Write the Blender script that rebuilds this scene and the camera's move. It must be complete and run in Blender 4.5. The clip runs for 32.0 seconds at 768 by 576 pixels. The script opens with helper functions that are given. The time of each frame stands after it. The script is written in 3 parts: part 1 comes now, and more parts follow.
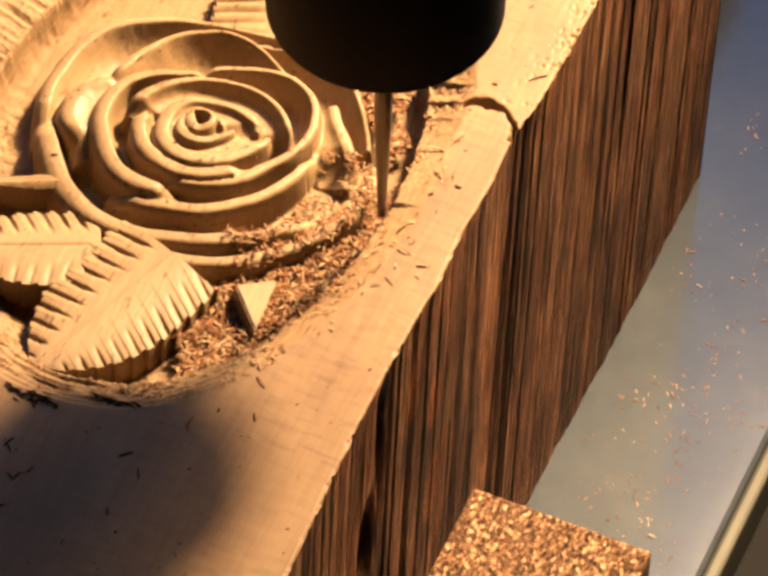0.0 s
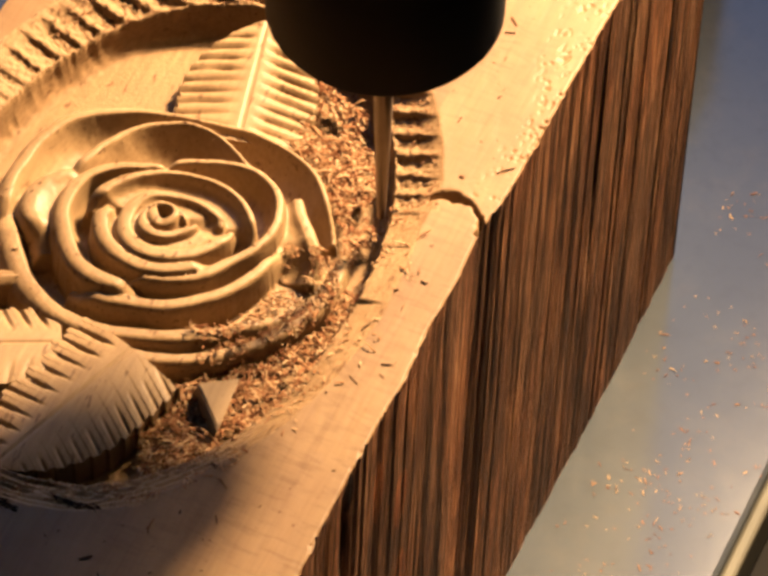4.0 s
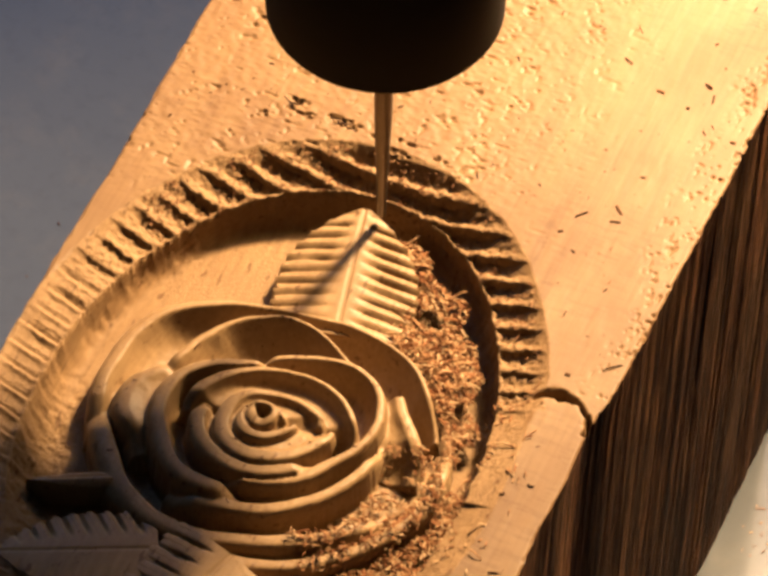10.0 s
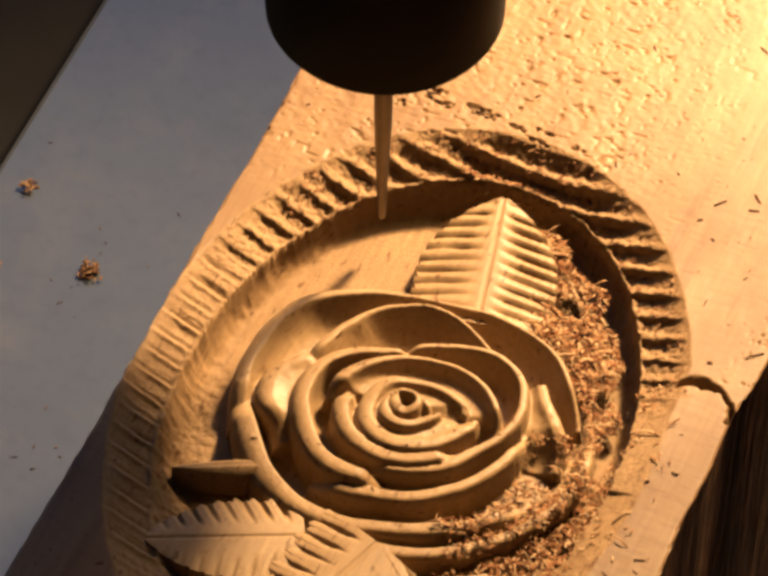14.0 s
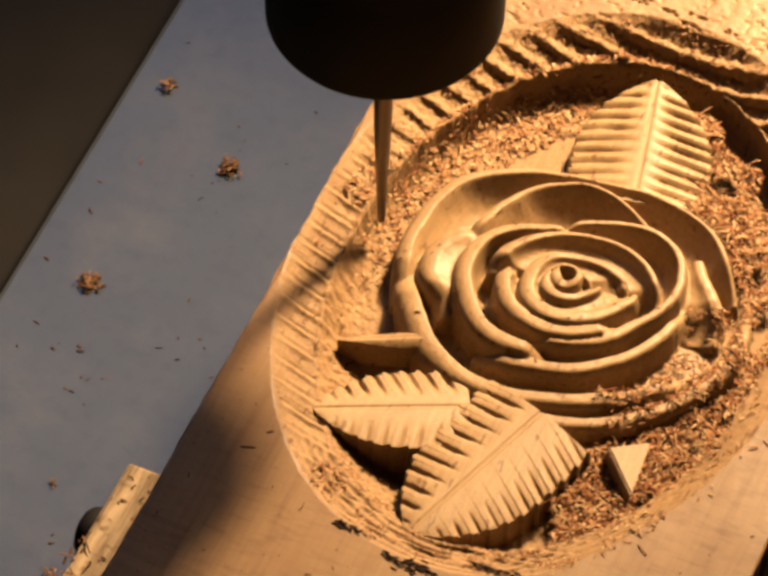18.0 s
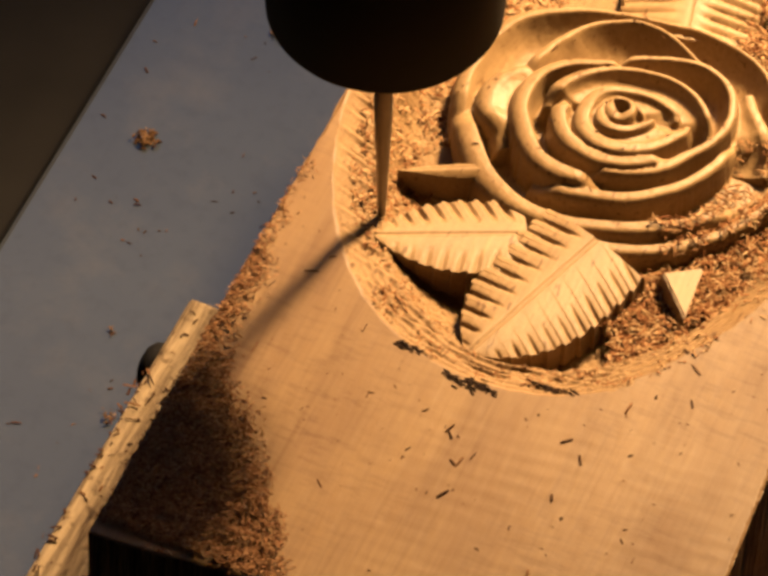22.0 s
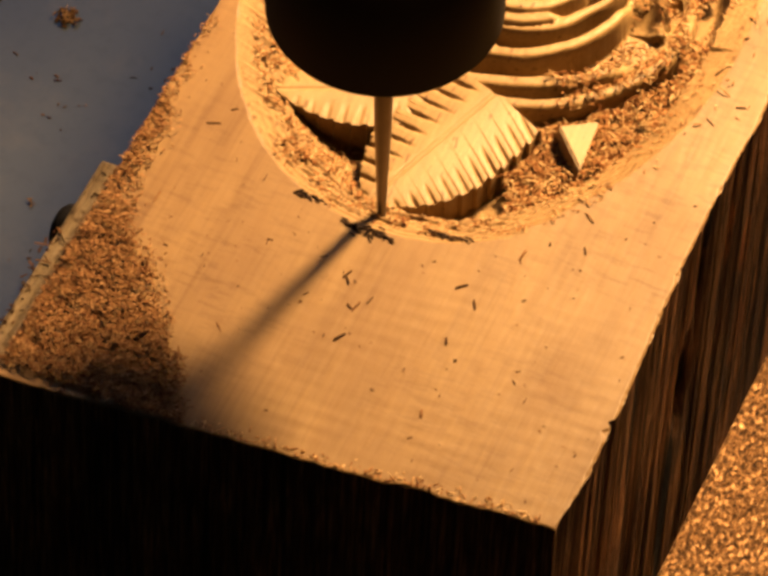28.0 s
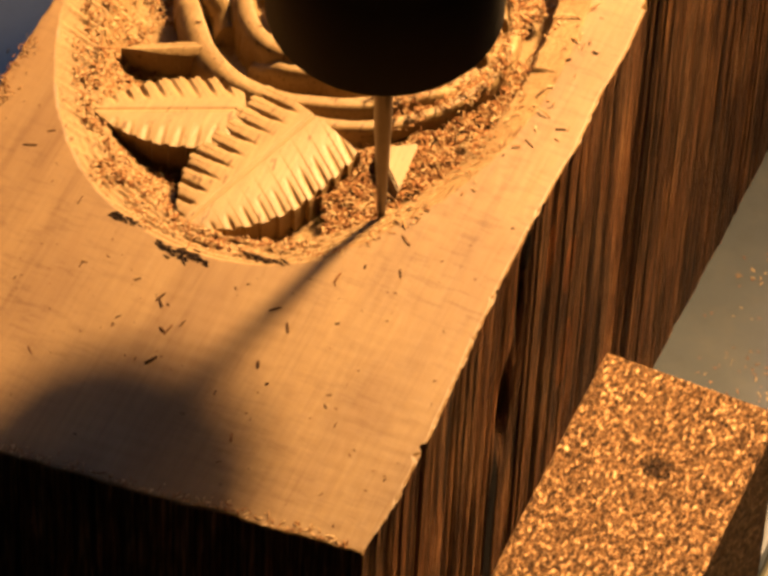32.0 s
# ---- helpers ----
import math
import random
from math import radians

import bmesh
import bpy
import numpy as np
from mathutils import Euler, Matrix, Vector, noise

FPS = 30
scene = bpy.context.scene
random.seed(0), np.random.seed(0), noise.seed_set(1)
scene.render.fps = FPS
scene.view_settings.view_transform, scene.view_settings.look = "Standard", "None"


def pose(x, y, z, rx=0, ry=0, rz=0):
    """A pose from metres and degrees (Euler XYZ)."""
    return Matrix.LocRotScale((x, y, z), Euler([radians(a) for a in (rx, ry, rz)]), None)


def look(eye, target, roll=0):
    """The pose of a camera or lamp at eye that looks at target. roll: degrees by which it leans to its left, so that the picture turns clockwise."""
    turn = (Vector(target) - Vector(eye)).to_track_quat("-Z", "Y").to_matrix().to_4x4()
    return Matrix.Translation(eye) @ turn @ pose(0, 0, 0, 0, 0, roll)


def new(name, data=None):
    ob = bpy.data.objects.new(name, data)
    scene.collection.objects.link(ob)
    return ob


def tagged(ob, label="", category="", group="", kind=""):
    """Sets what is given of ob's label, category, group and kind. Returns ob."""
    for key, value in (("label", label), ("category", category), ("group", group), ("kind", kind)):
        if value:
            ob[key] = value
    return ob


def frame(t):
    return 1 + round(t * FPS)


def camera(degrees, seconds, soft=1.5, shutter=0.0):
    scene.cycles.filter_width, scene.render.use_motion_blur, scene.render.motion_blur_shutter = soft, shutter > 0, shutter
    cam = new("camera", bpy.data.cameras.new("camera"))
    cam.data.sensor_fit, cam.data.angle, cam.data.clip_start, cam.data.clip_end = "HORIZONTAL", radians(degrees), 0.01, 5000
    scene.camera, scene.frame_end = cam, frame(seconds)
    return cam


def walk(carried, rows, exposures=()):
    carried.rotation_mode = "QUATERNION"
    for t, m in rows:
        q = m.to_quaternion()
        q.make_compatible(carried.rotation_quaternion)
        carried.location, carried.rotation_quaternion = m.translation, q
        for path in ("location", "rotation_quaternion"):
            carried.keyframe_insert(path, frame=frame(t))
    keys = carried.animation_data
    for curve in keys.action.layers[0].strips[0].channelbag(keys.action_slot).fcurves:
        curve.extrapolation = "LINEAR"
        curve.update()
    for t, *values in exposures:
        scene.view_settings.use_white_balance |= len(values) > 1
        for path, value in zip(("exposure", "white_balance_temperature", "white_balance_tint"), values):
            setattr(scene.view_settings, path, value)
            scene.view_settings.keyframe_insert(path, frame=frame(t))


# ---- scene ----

# One millimetre is MM. The carved block has a frame of its own: u across it, v along it, w up from its top face.
MM = 0.001
TABLE_Z, BLOCK_H, YAW = 0.9, 132.0, -20.937
TOP_Z = TABLE_Z + BLOCK_H * MM
cam = camera(7.716, 32.0, soft=3.6)
EYE = Vector((0.00110, -0.61922, TOP_Z + 0.75101))
VIEW = look(EYE, EYE + Vector((0.000000, 0.624644, -0.780909)), 3.038)
walk(cam, [(0.0, VIEW), (32.0, VIEW)], [(0.0, 0.3, 5250, 10), (6.0, 0.32, 5450, 10), (9.0, 0.1, 5500, 10), (12.0, -0.02, 5750, 10), (17.0, -0.13, 5550, 10), (20.0, -0.31, 5750, 10), (24.0, -0.46, 6400, 10), (28.0, -0.36, 6950, 10), (32.0, -0.14, 6850, 10)])

# How far the work table has slid, in millimetres: seconds, x, y.
SLIDE = [
    (0.0, -0.00, 0.00),
    (0.5, -0.39, -0.70),
    (1.0, -1.02, -2.09),
    (1.5, -1.97, -4.05),
    (2.0, -2.36, -5.30),
    (2.5, -2.76, -6.94),
    (3.0, -4.11, -11.74),
    (3.5, -5.00, -16.55),
    (5.5, -5.12, -36.22),
    (6.0, -4.24, -40.49),
    (6.5, -2.99, -44.55),
    (7.0, -1.35, -48.72),
    (7.5, 0.66, -52.46),
    (8.0, 2.83, -55.37),
    (8.5, 5.56, -58.12),
    (9.0, 8.58, -60.44),
    (9.5, 11.83, -62.27),
    (10.0, 14.02, -63.05),
    (10.5, 15.79, -63.50),
    (11.0, 18.01, -63.91),
    (11.5, 19.82, -64.19),
    (12.0, 21.96, -64.11),
    (12.5, 25.92, -63.48),
    (13.0, 29.71, -62.52),
    (13.5, 34.05, -60.76),
    (14.0, 37.78, -58.97),
    (14.5, 41.74, -56.67),
    (16.5, 55.77, -43.29),
    (17.0, 58.76, -39.27),
    (17.5, 61.51, -34.90),
    (18.0, 63.97, -30.39),
    (18.5, 66.11, -25.90),
    (19.0, 67.86, -21.48),
    (19.5, 69.46, -16.84),
    (20.0, 70.75, -12.19),
    (20.5, 71.74, -7.53),
    (21.0, 72.40, -2.90),
    (21.5, 72.70, 2.11),
    (22.0, 72.57, 7.55),
    (22.5, 72.38, 9.86),
    (23.0, 72.17, 11.62),
    (23.5, 71.86, 13.95),
    (24.0, 71.58, 15.32),
    (24.5, 70.82, 18.22),
    (25.0, 69.39, 22.71),
    (25.5, 67.61, 26.63),
    (27.5, 57.32, 37.50),
    (28.0, 54.12, 39.13),
    (28.5, 50.56, 40.33),
    (29.0, 46.74, 40.75),
    (29.5, 42.76, 40.92),
    (30.0, 38.57, 40.03),
    (30.5, 34.84, 38.76),
    (31.0, 30.46, 36.85),
    (31.5, 26.66, 34.59),
    (32.0, 22.94, 32.10),
]
# How far the spindle is raised, in millimetres.
LIFT = [(0.0, 0.9), (3.0, 0.5), (6.0, -0.3), (9.0, 0.9), (13.0, 0.7), (16.5, -0.3), (19.0, -0.8), (20.5, 0.0), (22.0, 0.9), (23.0, 1.7), (24.0, 1.0), (25.0, 0.6), (28.0, 0.0), (32.0, 0.2)]

# ---- light ----
world = bpy.data.worlds.new("daylight")
scene.world = world
world.use_nodes = True
sky = world.node_tree.nodes.new("ShaderNodeTexSky")
sky.sky_type, sky.sun_disc, sky.sun_elevation, sky.sun_rotation = "NISHITA", False, radians(35), radians(200)
haze = world.node_tree.nodes.new("ShaderNodeMix")
haze.data_type, haze.blend_type = "RGBA", "MULTIPLY"
haze.inputs[0].default_value, haze.inputs[7].default_value = 1.0, (1.0, 0.96, 1.0, 1)
world.node_tree.links.new(sky.outputs[0], haze.inputs[6])
world.node_tree.links.new(haze.outputs[2], world.node_tree.nodes["Background"].inputs[0])
world.node_tree.nodes["Background"].inputs[1].default_value = 0.5

lamp_data = bpy.data.lights.new("work_lamp", "SPOT")
lamp_data.energy, lamp_data.color, lamp_data.shadow_soft_size = 76.0, (1.0, 0.625, 0.275), 0.028
lamp_data.spot_size, lamp_data.spot_blend = radians(49), 1.0
lamp = new("work_lamp", lamp_data)
lamp.matrix_world = look((0.187, 0.278, TOP_Z + 0.297), (0.015, 0.055, TOP_Z))
# dim fill disk added beside the lamp to lighten its shadows; no real source
fill_light_data = bpy.data.lights.new("shadow_fill_light", "AREA")
fill_light_data.shape, fill_light_data.size, fill_light_data.energy, fill_light_data.color = "DISK", 0.26, 1.45, (1.0, 0.60, 0.26)
fill_light_data.spread = radians(120)
fill_light = new("shadow_fill_light", fill_light_data)
fill_light.matrix_world = Matrix.Translation((0.03, 0.01, 0.03)) @ lamp.matrix_world


# ---- materials ----
def shader(name, rough=0.6, metal=0.0, spec=0.5):
    mat = bpy.data.materials.new(name)
    mat.use_nodes = True
    nodes, links = mat.node_tree.nodes, mat.node_tree.links
    bsdf = nodes["Principled BSDF"]
    bsdf.inputs["Roughness"].default_value, bsdf.inputs["Metallic"].default_value = rough, metal
    bsdf.inputs["Specular IOR Level"].default_value = spec
    return mat, nodes, links, bsdf


def coords(nodes, links, scale):
    co, mp = nodes.new("ShaderNodeTexCoord"), nodes.new("ShaderNodeMapping")
    mp.inputs["Scale"].default_value = scale
    links.new(co.outputs["Object"], mp.inputs["Vector"])
    return mp.outputs[0]


def noise_tex(nodes, links, scale, detail=4.0, rough=0.6, stretch=(1, 1, 1)):
    n = nodes.new("ShaderNodeTexNoise")
    n.inputs["Scale"].default_value, n.inputs["Detail"].default_value, n.inputs["Roughness"].default_value = scale, detail, rough
    links.new(coords(nodes, links, stretch), n.inputs["Vector"])
    return n.outputs["Fac"]


def ramp(nodes, links, fac, stops):
    r = nodes.new("ShaderNodeValToRGB")
    while len(r.color_ramp.elements) < len(stops):
        r.color_ramp.elements.new(0.5)
    for e, (p, c) in zip(r.color_ramp.elements, stops):
        e.position, e.color = p, (*c, 1)
    links.new(fac, r.inputs[0])
    return r.outputs[0]


def mix(nodes, links, a, b, fac, mode="MIX"):
    m = nodes.new("ShaderNodeMix")
    m.data_type, m.blend_type = "RGBA", mode
    for sock, v in ((m.inputs[0], fac), (m.inputs[6], a), (m.inputs[7], b)):
        if isinstance(v, (int, float)):
            sock.default_value = v
        elif isinstance(v, tuple):
            sock.default_value = (*v, 1)
        else:
            links.new(v, sock)
    return m.outputs[2]


def bump(nodes, links, bsdf, fac, strength, distance):
    b = nodes.new("ShaderNodeBump")
    b.inputs["Strength"].default_value, b.inputs["Distance"].default_value = strength, distance
    links.new(fac, b.inputs["Height"])
    old = bsdf.inputs["Normal"]
    if old.is_linked:
        links.new(old.links[0].from_socket, b.inputs["Normal"])
    links.new(b.outputs[0], old)


def wood_top():
    mat, n, l, b = shader("planed_oak", 0.5, 0.0, 0.16)
    grain = noise_tex(n, l, 1100, 6, 0.65, (1, 0.05, 1))
    cross = noise_tex(n, l, 800, 4, 0.62, (0.27, 1, 1))
    where = noise_tex(n, l, 26, 2, 0.5)
    blot = noise_tex(n, l, 45, 4, 0.6, (1, 0.6, 1))
    band = noise_tex(n, l, 150, 4, 0.65, (1, 0.05, 1))
    col = ramp(n, l, grain, [(0.25, (0.124, 0.0705, 0.0281)), (0.5, (0.144, 0.0861, 0.0362)), (0.75, (0.155, 0.0965, 0.0425))])
    col = mix(n, l, col, ramp(n, l, blot, [(0.34, (0.70, 0.62, 0.60)), (0.60, (1, 1, 1))]), 0.7, "MULTIPLY")
    strokes = mix(n, l, (1.0, 1.0, 1.0), ramp(n, l, cross, [(0.36, (0.66, 0.58, 0.50)), (0.50, (1, 1, 1)), (0.68, (1.08, 1.07, 1.05))]), ramp(n, l, where, [(0.40, (0.04, 0.04, 0.04)), (0.62, (0.5, 0.5, 0.5))]))
    col = mix(n, l, col, strokes, 1.0, "MULTIPLY")
    col = mix(n, l, col, ramp(n, l, band, [(0.34, (0.62, 0.52, 0.42)), (0.46, (1, 1, 1)), (0.70, (1.10, 1.09, 1.06))]), 0.5, "MULTIPLY")
    l.new(col, b.inputs["Base Color"])
    l.new(ramp(n, l, blot, [(0.3, (0.56, 0.56, 0.56)), (0.65, (0.44, 0.44, 0.44))]), b.inputs["Roughness"])
    bump(n, l, b, grain, 0.12, 0.0003)
    bump(n, l, b, cross, 0.07, 0.0003)
    return mat


def wood_carved(name, crumb, tint):
    mat, n, l, b = shader(name, 0.6 - 0.15 * (crumb < 0.2), 0.0, 0.12 + 0.05 * (crumb < 0.2))
    grain = noise_tex(n, l, 1300, 5, 0.6, (1, 0.08, 1))
    blot = noise_tex(n, l, 90, 3, 0.5)
    fuzz = noise_tex(n, l, 2100, 3, 0.7)
    pores = noise_tex(n, l, 900, 2, 0.5, (1, 0.3, 1))
    col = ramp(n, l, grain, [(0.25, (0.156, 0.106, 0.0545)), (0.6, (0.200, 0.140, 0.0740)), (0.8, (0.226, 0.161, 0.0890))])
    col = mix(n, l, col, ramp(n, l, blot, [(0.3, (0.74, 0.70, 0.66)), (0.6, (1, 1, 1))]), 0.65, "MULTIPLY")
    col = mix(n, l, col, tint, 1.0, "MULTIPLY")
    col = mix(n, l, col, ramp(n, l, pores, [(0.30, (0.45, 0.36, 0.28)), (0.36, (1, 1, 1))]), 0.8, "MULTIPLY")
    l.new(col, b.inputs["Base Color"])
    bump(n, l, b, grain, 0.2, 0.0002)
    bump(n, l, b, fuzz, crumb, 0.0004)
    return mat


def wood_side():
    mat, n, l, b = shader("weathered_oak", 0.75, 0.0, 0.15)
    streak = noise_tex(n, l, 1150, 8, 0.8, (1, 1, 0.035))
    crack = noise_tex(n, l, 520, 4, 0.65, (1, 1, 0.03))
    broad = noise_tex(n, l, 75, 4, 0.6, (1, 1, 0.22))
    warm = noise_tex(n, l, 60, 3, 0.6, (1, 1, 0.3))
    col = ramp(n, l, streak, [(0.37, (0.020, 0.0085, 0.0040)), (0.45, (0.074, 0.0310, 0.0125)), (0.53, (0.138, 0.0620, 0.0255)), (0.60, (0.33, 0.175, 0.080))])
    col = mix(n, l, col, ramp(n, l, crack, [(0.35, (0.06, 0.045, 0.035)), (0.42, (1, 1, 1))]), 0.9, "MULTIPLY")
    col = mix(n, l, col, ramp(n, l, broad, [(0.34, (0.34, 0.28, 0.24)), (0.54, (1, 1, 1))]), 0.85, "MULTIPLY")
    col = mix(n, l, col, ramp(n, l, warm, [(0.42, (1, 1, 1)), (0.62, (1.5, 1.28, 1.05))]), 0.9, "MULTIPLY")
    # a rotten knot and the dark check above it
    for v, w, rv, rw in ((-38, -42, 8.0, 18), (-34.5, -20, 5.0, 30), (-33, -6, 4.5, 14), (-41, -80, 5.0, 56), (79, -34, 2.6, 44)):
        co, mp, ln = n.new("ShaderNodeTexCoord"), n.new("ShaderNodeMapping"), n.new("ShaderNodeVectorMath")
        mp.vector_type, ln.operation = "TEXTURE", "LENGTH"
        mp.inputs["Location"].default_value = (0.0, v * MM, (BLOCK_H + w) * MM)
        mp.inputs["Scale"].default_value = (10.0, rv * MM, rw * MM)
        l.new(co.outputs["Object"], mp.inputs["Vector"])
        l.new(mp.outputs[0], ln.inputs[0])
        add = n.new("ShaderNodeMath")
        add.operation = "ADD"
        l.new(ln.outputs["Value"], add.inputs[0])
        l.new(broad, add.inputs[1])
        col = mix(n, l, col, ramp(n, l, add.outputs[0], [(0.88, (0.05, 0.035, 0.028)), (1.12, (1, 1, 1))]), 1.0, "MULTIPLY")
    # sound reddish wood that shows between the weathered streaks
    for v, w, rv, rw in ((-10, -35, 6.0, 14), (-8.5, -63, 7.0, 18), (-20, -20, 4.0, 20)):
        co, mp, ln = n.new("ShaderNodeTexCoord"), n.new("ShaderNodeMapping"), n.new("ShaderNodeVectorMath")
        mp.vector_type, ln.operation = "TEXTURE", "LENGTH"
        mp.inputs["Location"].default_value = (0.0, v * MM, (BLOCK_H + w) * MM)
        mp.inputs["Scale"].default_value = (10.0, rv * MM, rw * MM)
        l.new(co.outputs["Object"], mp.inputs["Vector"])
        l.new(mp.outputs[0], ln.inputs[0])
        add = n.new("ShaderNodeMath")
        add.operation = "ADD"
        l.new(ln.outputs["Value"], add.inputs[0])
        l.new(warm, add.inputs[1])
        col = mix(n, l, col, ramp(n, l, add.outputs[0], [(0.95, (2.0, 1.6, 1.2)), (1.6, (1, 1, 1))]), 1.0, "MULTIPLY")
    l.new(col, b.inputs["Base Color"])
    bump(n, l, b, streak, 0.9, 0.0016)
    bump(n, l, b, crack, 0.6, 0.002)
    return mat


def batten_wood():
    mat, n, l, b = shader("pine_batten", 0.7, 0.0, 0.12)
    streak = noise_tex(n, l, 420, 7, 0.72, (1, 0.07, 0.07))
    spots = noise_tex(n, l, 300, 3, 0.6)
    col = ramp(n, l, streak, [(0.36, (0.045, 0.027, 0.014)), (0.47, (0.135, 0.095, 0.055)), (0.62, (0.25, 0.185, 0.11))])
    col = mix(n, l, col, ramp(n, l, spots, [(0.33, (0.3, 0.25, 0.2)), (0.43, (1, 1, 1))]), 0.8, "MULTIPLY")
    l.new(col, b.inputs["Base Color"])
    bump(n, l, b, streak, 0.8, 0.0015)
    return mat


def chip_wood(name, dark):
    mat, n, l, b = shader(name, 0.75, 0.0, 0.04)
    geo = n.new("ShaderNodeNewGeometry")
    col = ramp(n, l, geo.outputs["Random Per Island"], dark)
    l.new(col, b.inputs["Base Color"])
    return mat


def chipboard():
    mat, n, l, b = shader("chipboard", 0.6, 0.0, 0.12)
    flake = noise_tex(n, l, 1500, 4, 0.62, (1, 0.55, 1))
    fine = noise_tex(n, l, 1500, 4, 0.7)
    bits = n.new("ShaderNodeTexVoronoi")
    bits.inputs["Scale"].default_value, bits.inputs["Randomness"].default_value = 1900, 1.0
    l.new(coords(n, l, (1, 0.5, 1)), bits.inputs["Vector"])
    sep = n.new("ShaderNodeSeparateColor")
    l.new(bits.outputs["Color"], sep.inputs[0])
    col = ramp(n, l, flake, [(0.34, (0.030, 0.014, 0.006)), (0.44, (0.115, 0.057, 0.023)), (0.55, (0.215, 0.112, 0.048)), (0.66, (0.34, 0.215, 0.115))])
    col = mix(n, l, col, ramp(n, l, sep.outputs[0], [(0.0, (0.16, 0.12, 0.09)), (0.3, (0.75, 0.72, 0.70)), (0.75, (1.15, 1.12, 1.08)), (0.93, (2.9, 3.1, 3.4))]), 0.95, "MULTIPLY")
    col = mix(n, l, col, ramp(n, l, fine, [(0.36, (0.25, 0.19, 0.14)), (0.47, (1, 1, 1))]), 0.8, "MULTIPLY")
    # a pit in the top face, its shade painted into the colour without depth
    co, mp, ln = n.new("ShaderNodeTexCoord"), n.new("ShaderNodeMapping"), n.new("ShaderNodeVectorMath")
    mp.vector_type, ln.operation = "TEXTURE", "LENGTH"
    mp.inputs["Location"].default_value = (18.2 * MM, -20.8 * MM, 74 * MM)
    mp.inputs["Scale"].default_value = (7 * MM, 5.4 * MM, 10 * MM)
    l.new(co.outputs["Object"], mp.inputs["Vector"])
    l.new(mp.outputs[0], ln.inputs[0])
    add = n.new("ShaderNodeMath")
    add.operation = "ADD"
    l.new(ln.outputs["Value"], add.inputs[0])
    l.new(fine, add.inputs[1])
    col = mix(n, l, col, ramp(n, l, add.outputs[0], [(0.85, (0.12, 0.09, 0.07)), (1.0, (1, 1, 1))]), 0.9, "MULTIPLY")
    l.new(col, b.inputs["Base Color"])
    bump(n, l, b, flake, 1.0, 0.0022)
    bump(n, l, b, fine, 0.5, 0.0004)
    return mat


def plate_metal():
    mat, n, l, b = shader("milled_plate", 0.15, 0.0, 0.62)
    big = noise_tex(n, l, 14, 4, 0.6)
    fine = noise_tex(n, l, 260, 4, 0.6)
    brush = noise_tex(n, l, 500, 3, 0.6, (1, 0.06, 1))
    dust = noise_tex(n, l, 55, 6, 0.7)
    col = ramp(n, l, big, [(0.3, (0.030, 0.034, 0.040)), (0.7, (0.036, 0.041, 0.048))])
    col = mix(n, l, col, ramp(n, l, fine, [(0.35, (0.85, 0.82, 0.78)), (0.5, (1, 1, 1))]), 0.5, "MULTIPLY")
    col = mix(n, l, col, (0.055, 0.054, 0.052), ramp(n, l, dust, [(0.50, (0, 0, 0)), (0.75, (0.5, 0.5, 0.5))]))
    l.new(col, b.inputs["Base Color"])
    l.new(ramp(n, l, dust, [(0.3, (0.135, 0.135, 0.135)), (0.8, (0.155, 0.155, 0.155))]), b.inputs["Roughness"])
    bump(n, l, b, fine, 0.05, 0.0002)
    bump(n, l, b, brush, 0.04, 0.0001)
    return mat


def plain(name, color, rough=0.6, metal=0.0, scale=120, spread=0.25, relief=0.0002, spec=0.4):
    mat, n, l, b = shader(name, rough, metal, spec)
    f = noise_tex(n, l, scale, 4, 0.6)
    l.new(ramp(n, l, f, [(0.3, tuple(c * (1 - spread) for c in color)), (0.7, tuple(min(1, c * (1 + spread)) for c in color))]), b.inputs["Base Color"])
    bump(n, l, b, f, 0.2, relief)
    return mat


M_TOP, M_CARVED, M_MILLED, M_SIDE, M_BOARD, M_PLATE = wood_top(), wood_carved("carved_oak", 0.14, (1.02, 0.94, 0.82)), wood_carved("rough_milled_oak", 0.55, (0.93, 0.82, 0.70)), wood_side(), chipboard(), plate_metal()
M_CHIP = chip_wood("fresh_shavings", [(0.0, (0.085, 0.029, 0.011)), (0.3, (0.175, 0.078, 0.031)), (0.65, (0.235, 0.132, 0.060)), (1.0, (0.36, 0.25, 0.135))])
# shavings like M_CHIP, in a darker and redder tone
M_DRIFT = chip_wood("reddish_shavings", [(0.0, (0.07, 0.028, 0.012)), (0.4, (0.13, 0.060, 0.026)), (0.8, (0.17, 0.088, 0.040)), (1.0, (0.23, 0.135, 0.068))])
# clump shavings, in a tone well below M_DRIFT
M_CLUMP = chip_wood("darker_clump", [(0.0, (0.035, 0.018, 0.009)), (0.6, (0.085, 0.047, 0.024)), (1.0, (0.14, 0.085, 0.045))])
M_DARKCHIP = chip_wood("dark_slivers", [(0.0, (0.018, 0.007, 0.003)), (0.7, (0.04, 0.017, 0.007)), (1.0, (0.12, 0.058, 0.026))])
M_FIBRE = chip_wood("torn_fibre", [(0.0, (0.006, 0.003, 0.002)), (1.0, (0.022, 0.011, 0.006))])
M_LATH = batten_wood()
M_BLACK = plain("black_anodised", (0.004, 0.0035, 0.0035), 0.7, 0.0, 200, 0.2, spec=0.12)
M_STEEL = plain("tool_steel", (0.15, 0.125, 0.105), 0.4, 1.0, 300, 0.1)
M_BED = plain("machine_paint", (0.008, 0.007, 0.0065), 0.75, 0.0, 30, 0.25, spec=0.08)
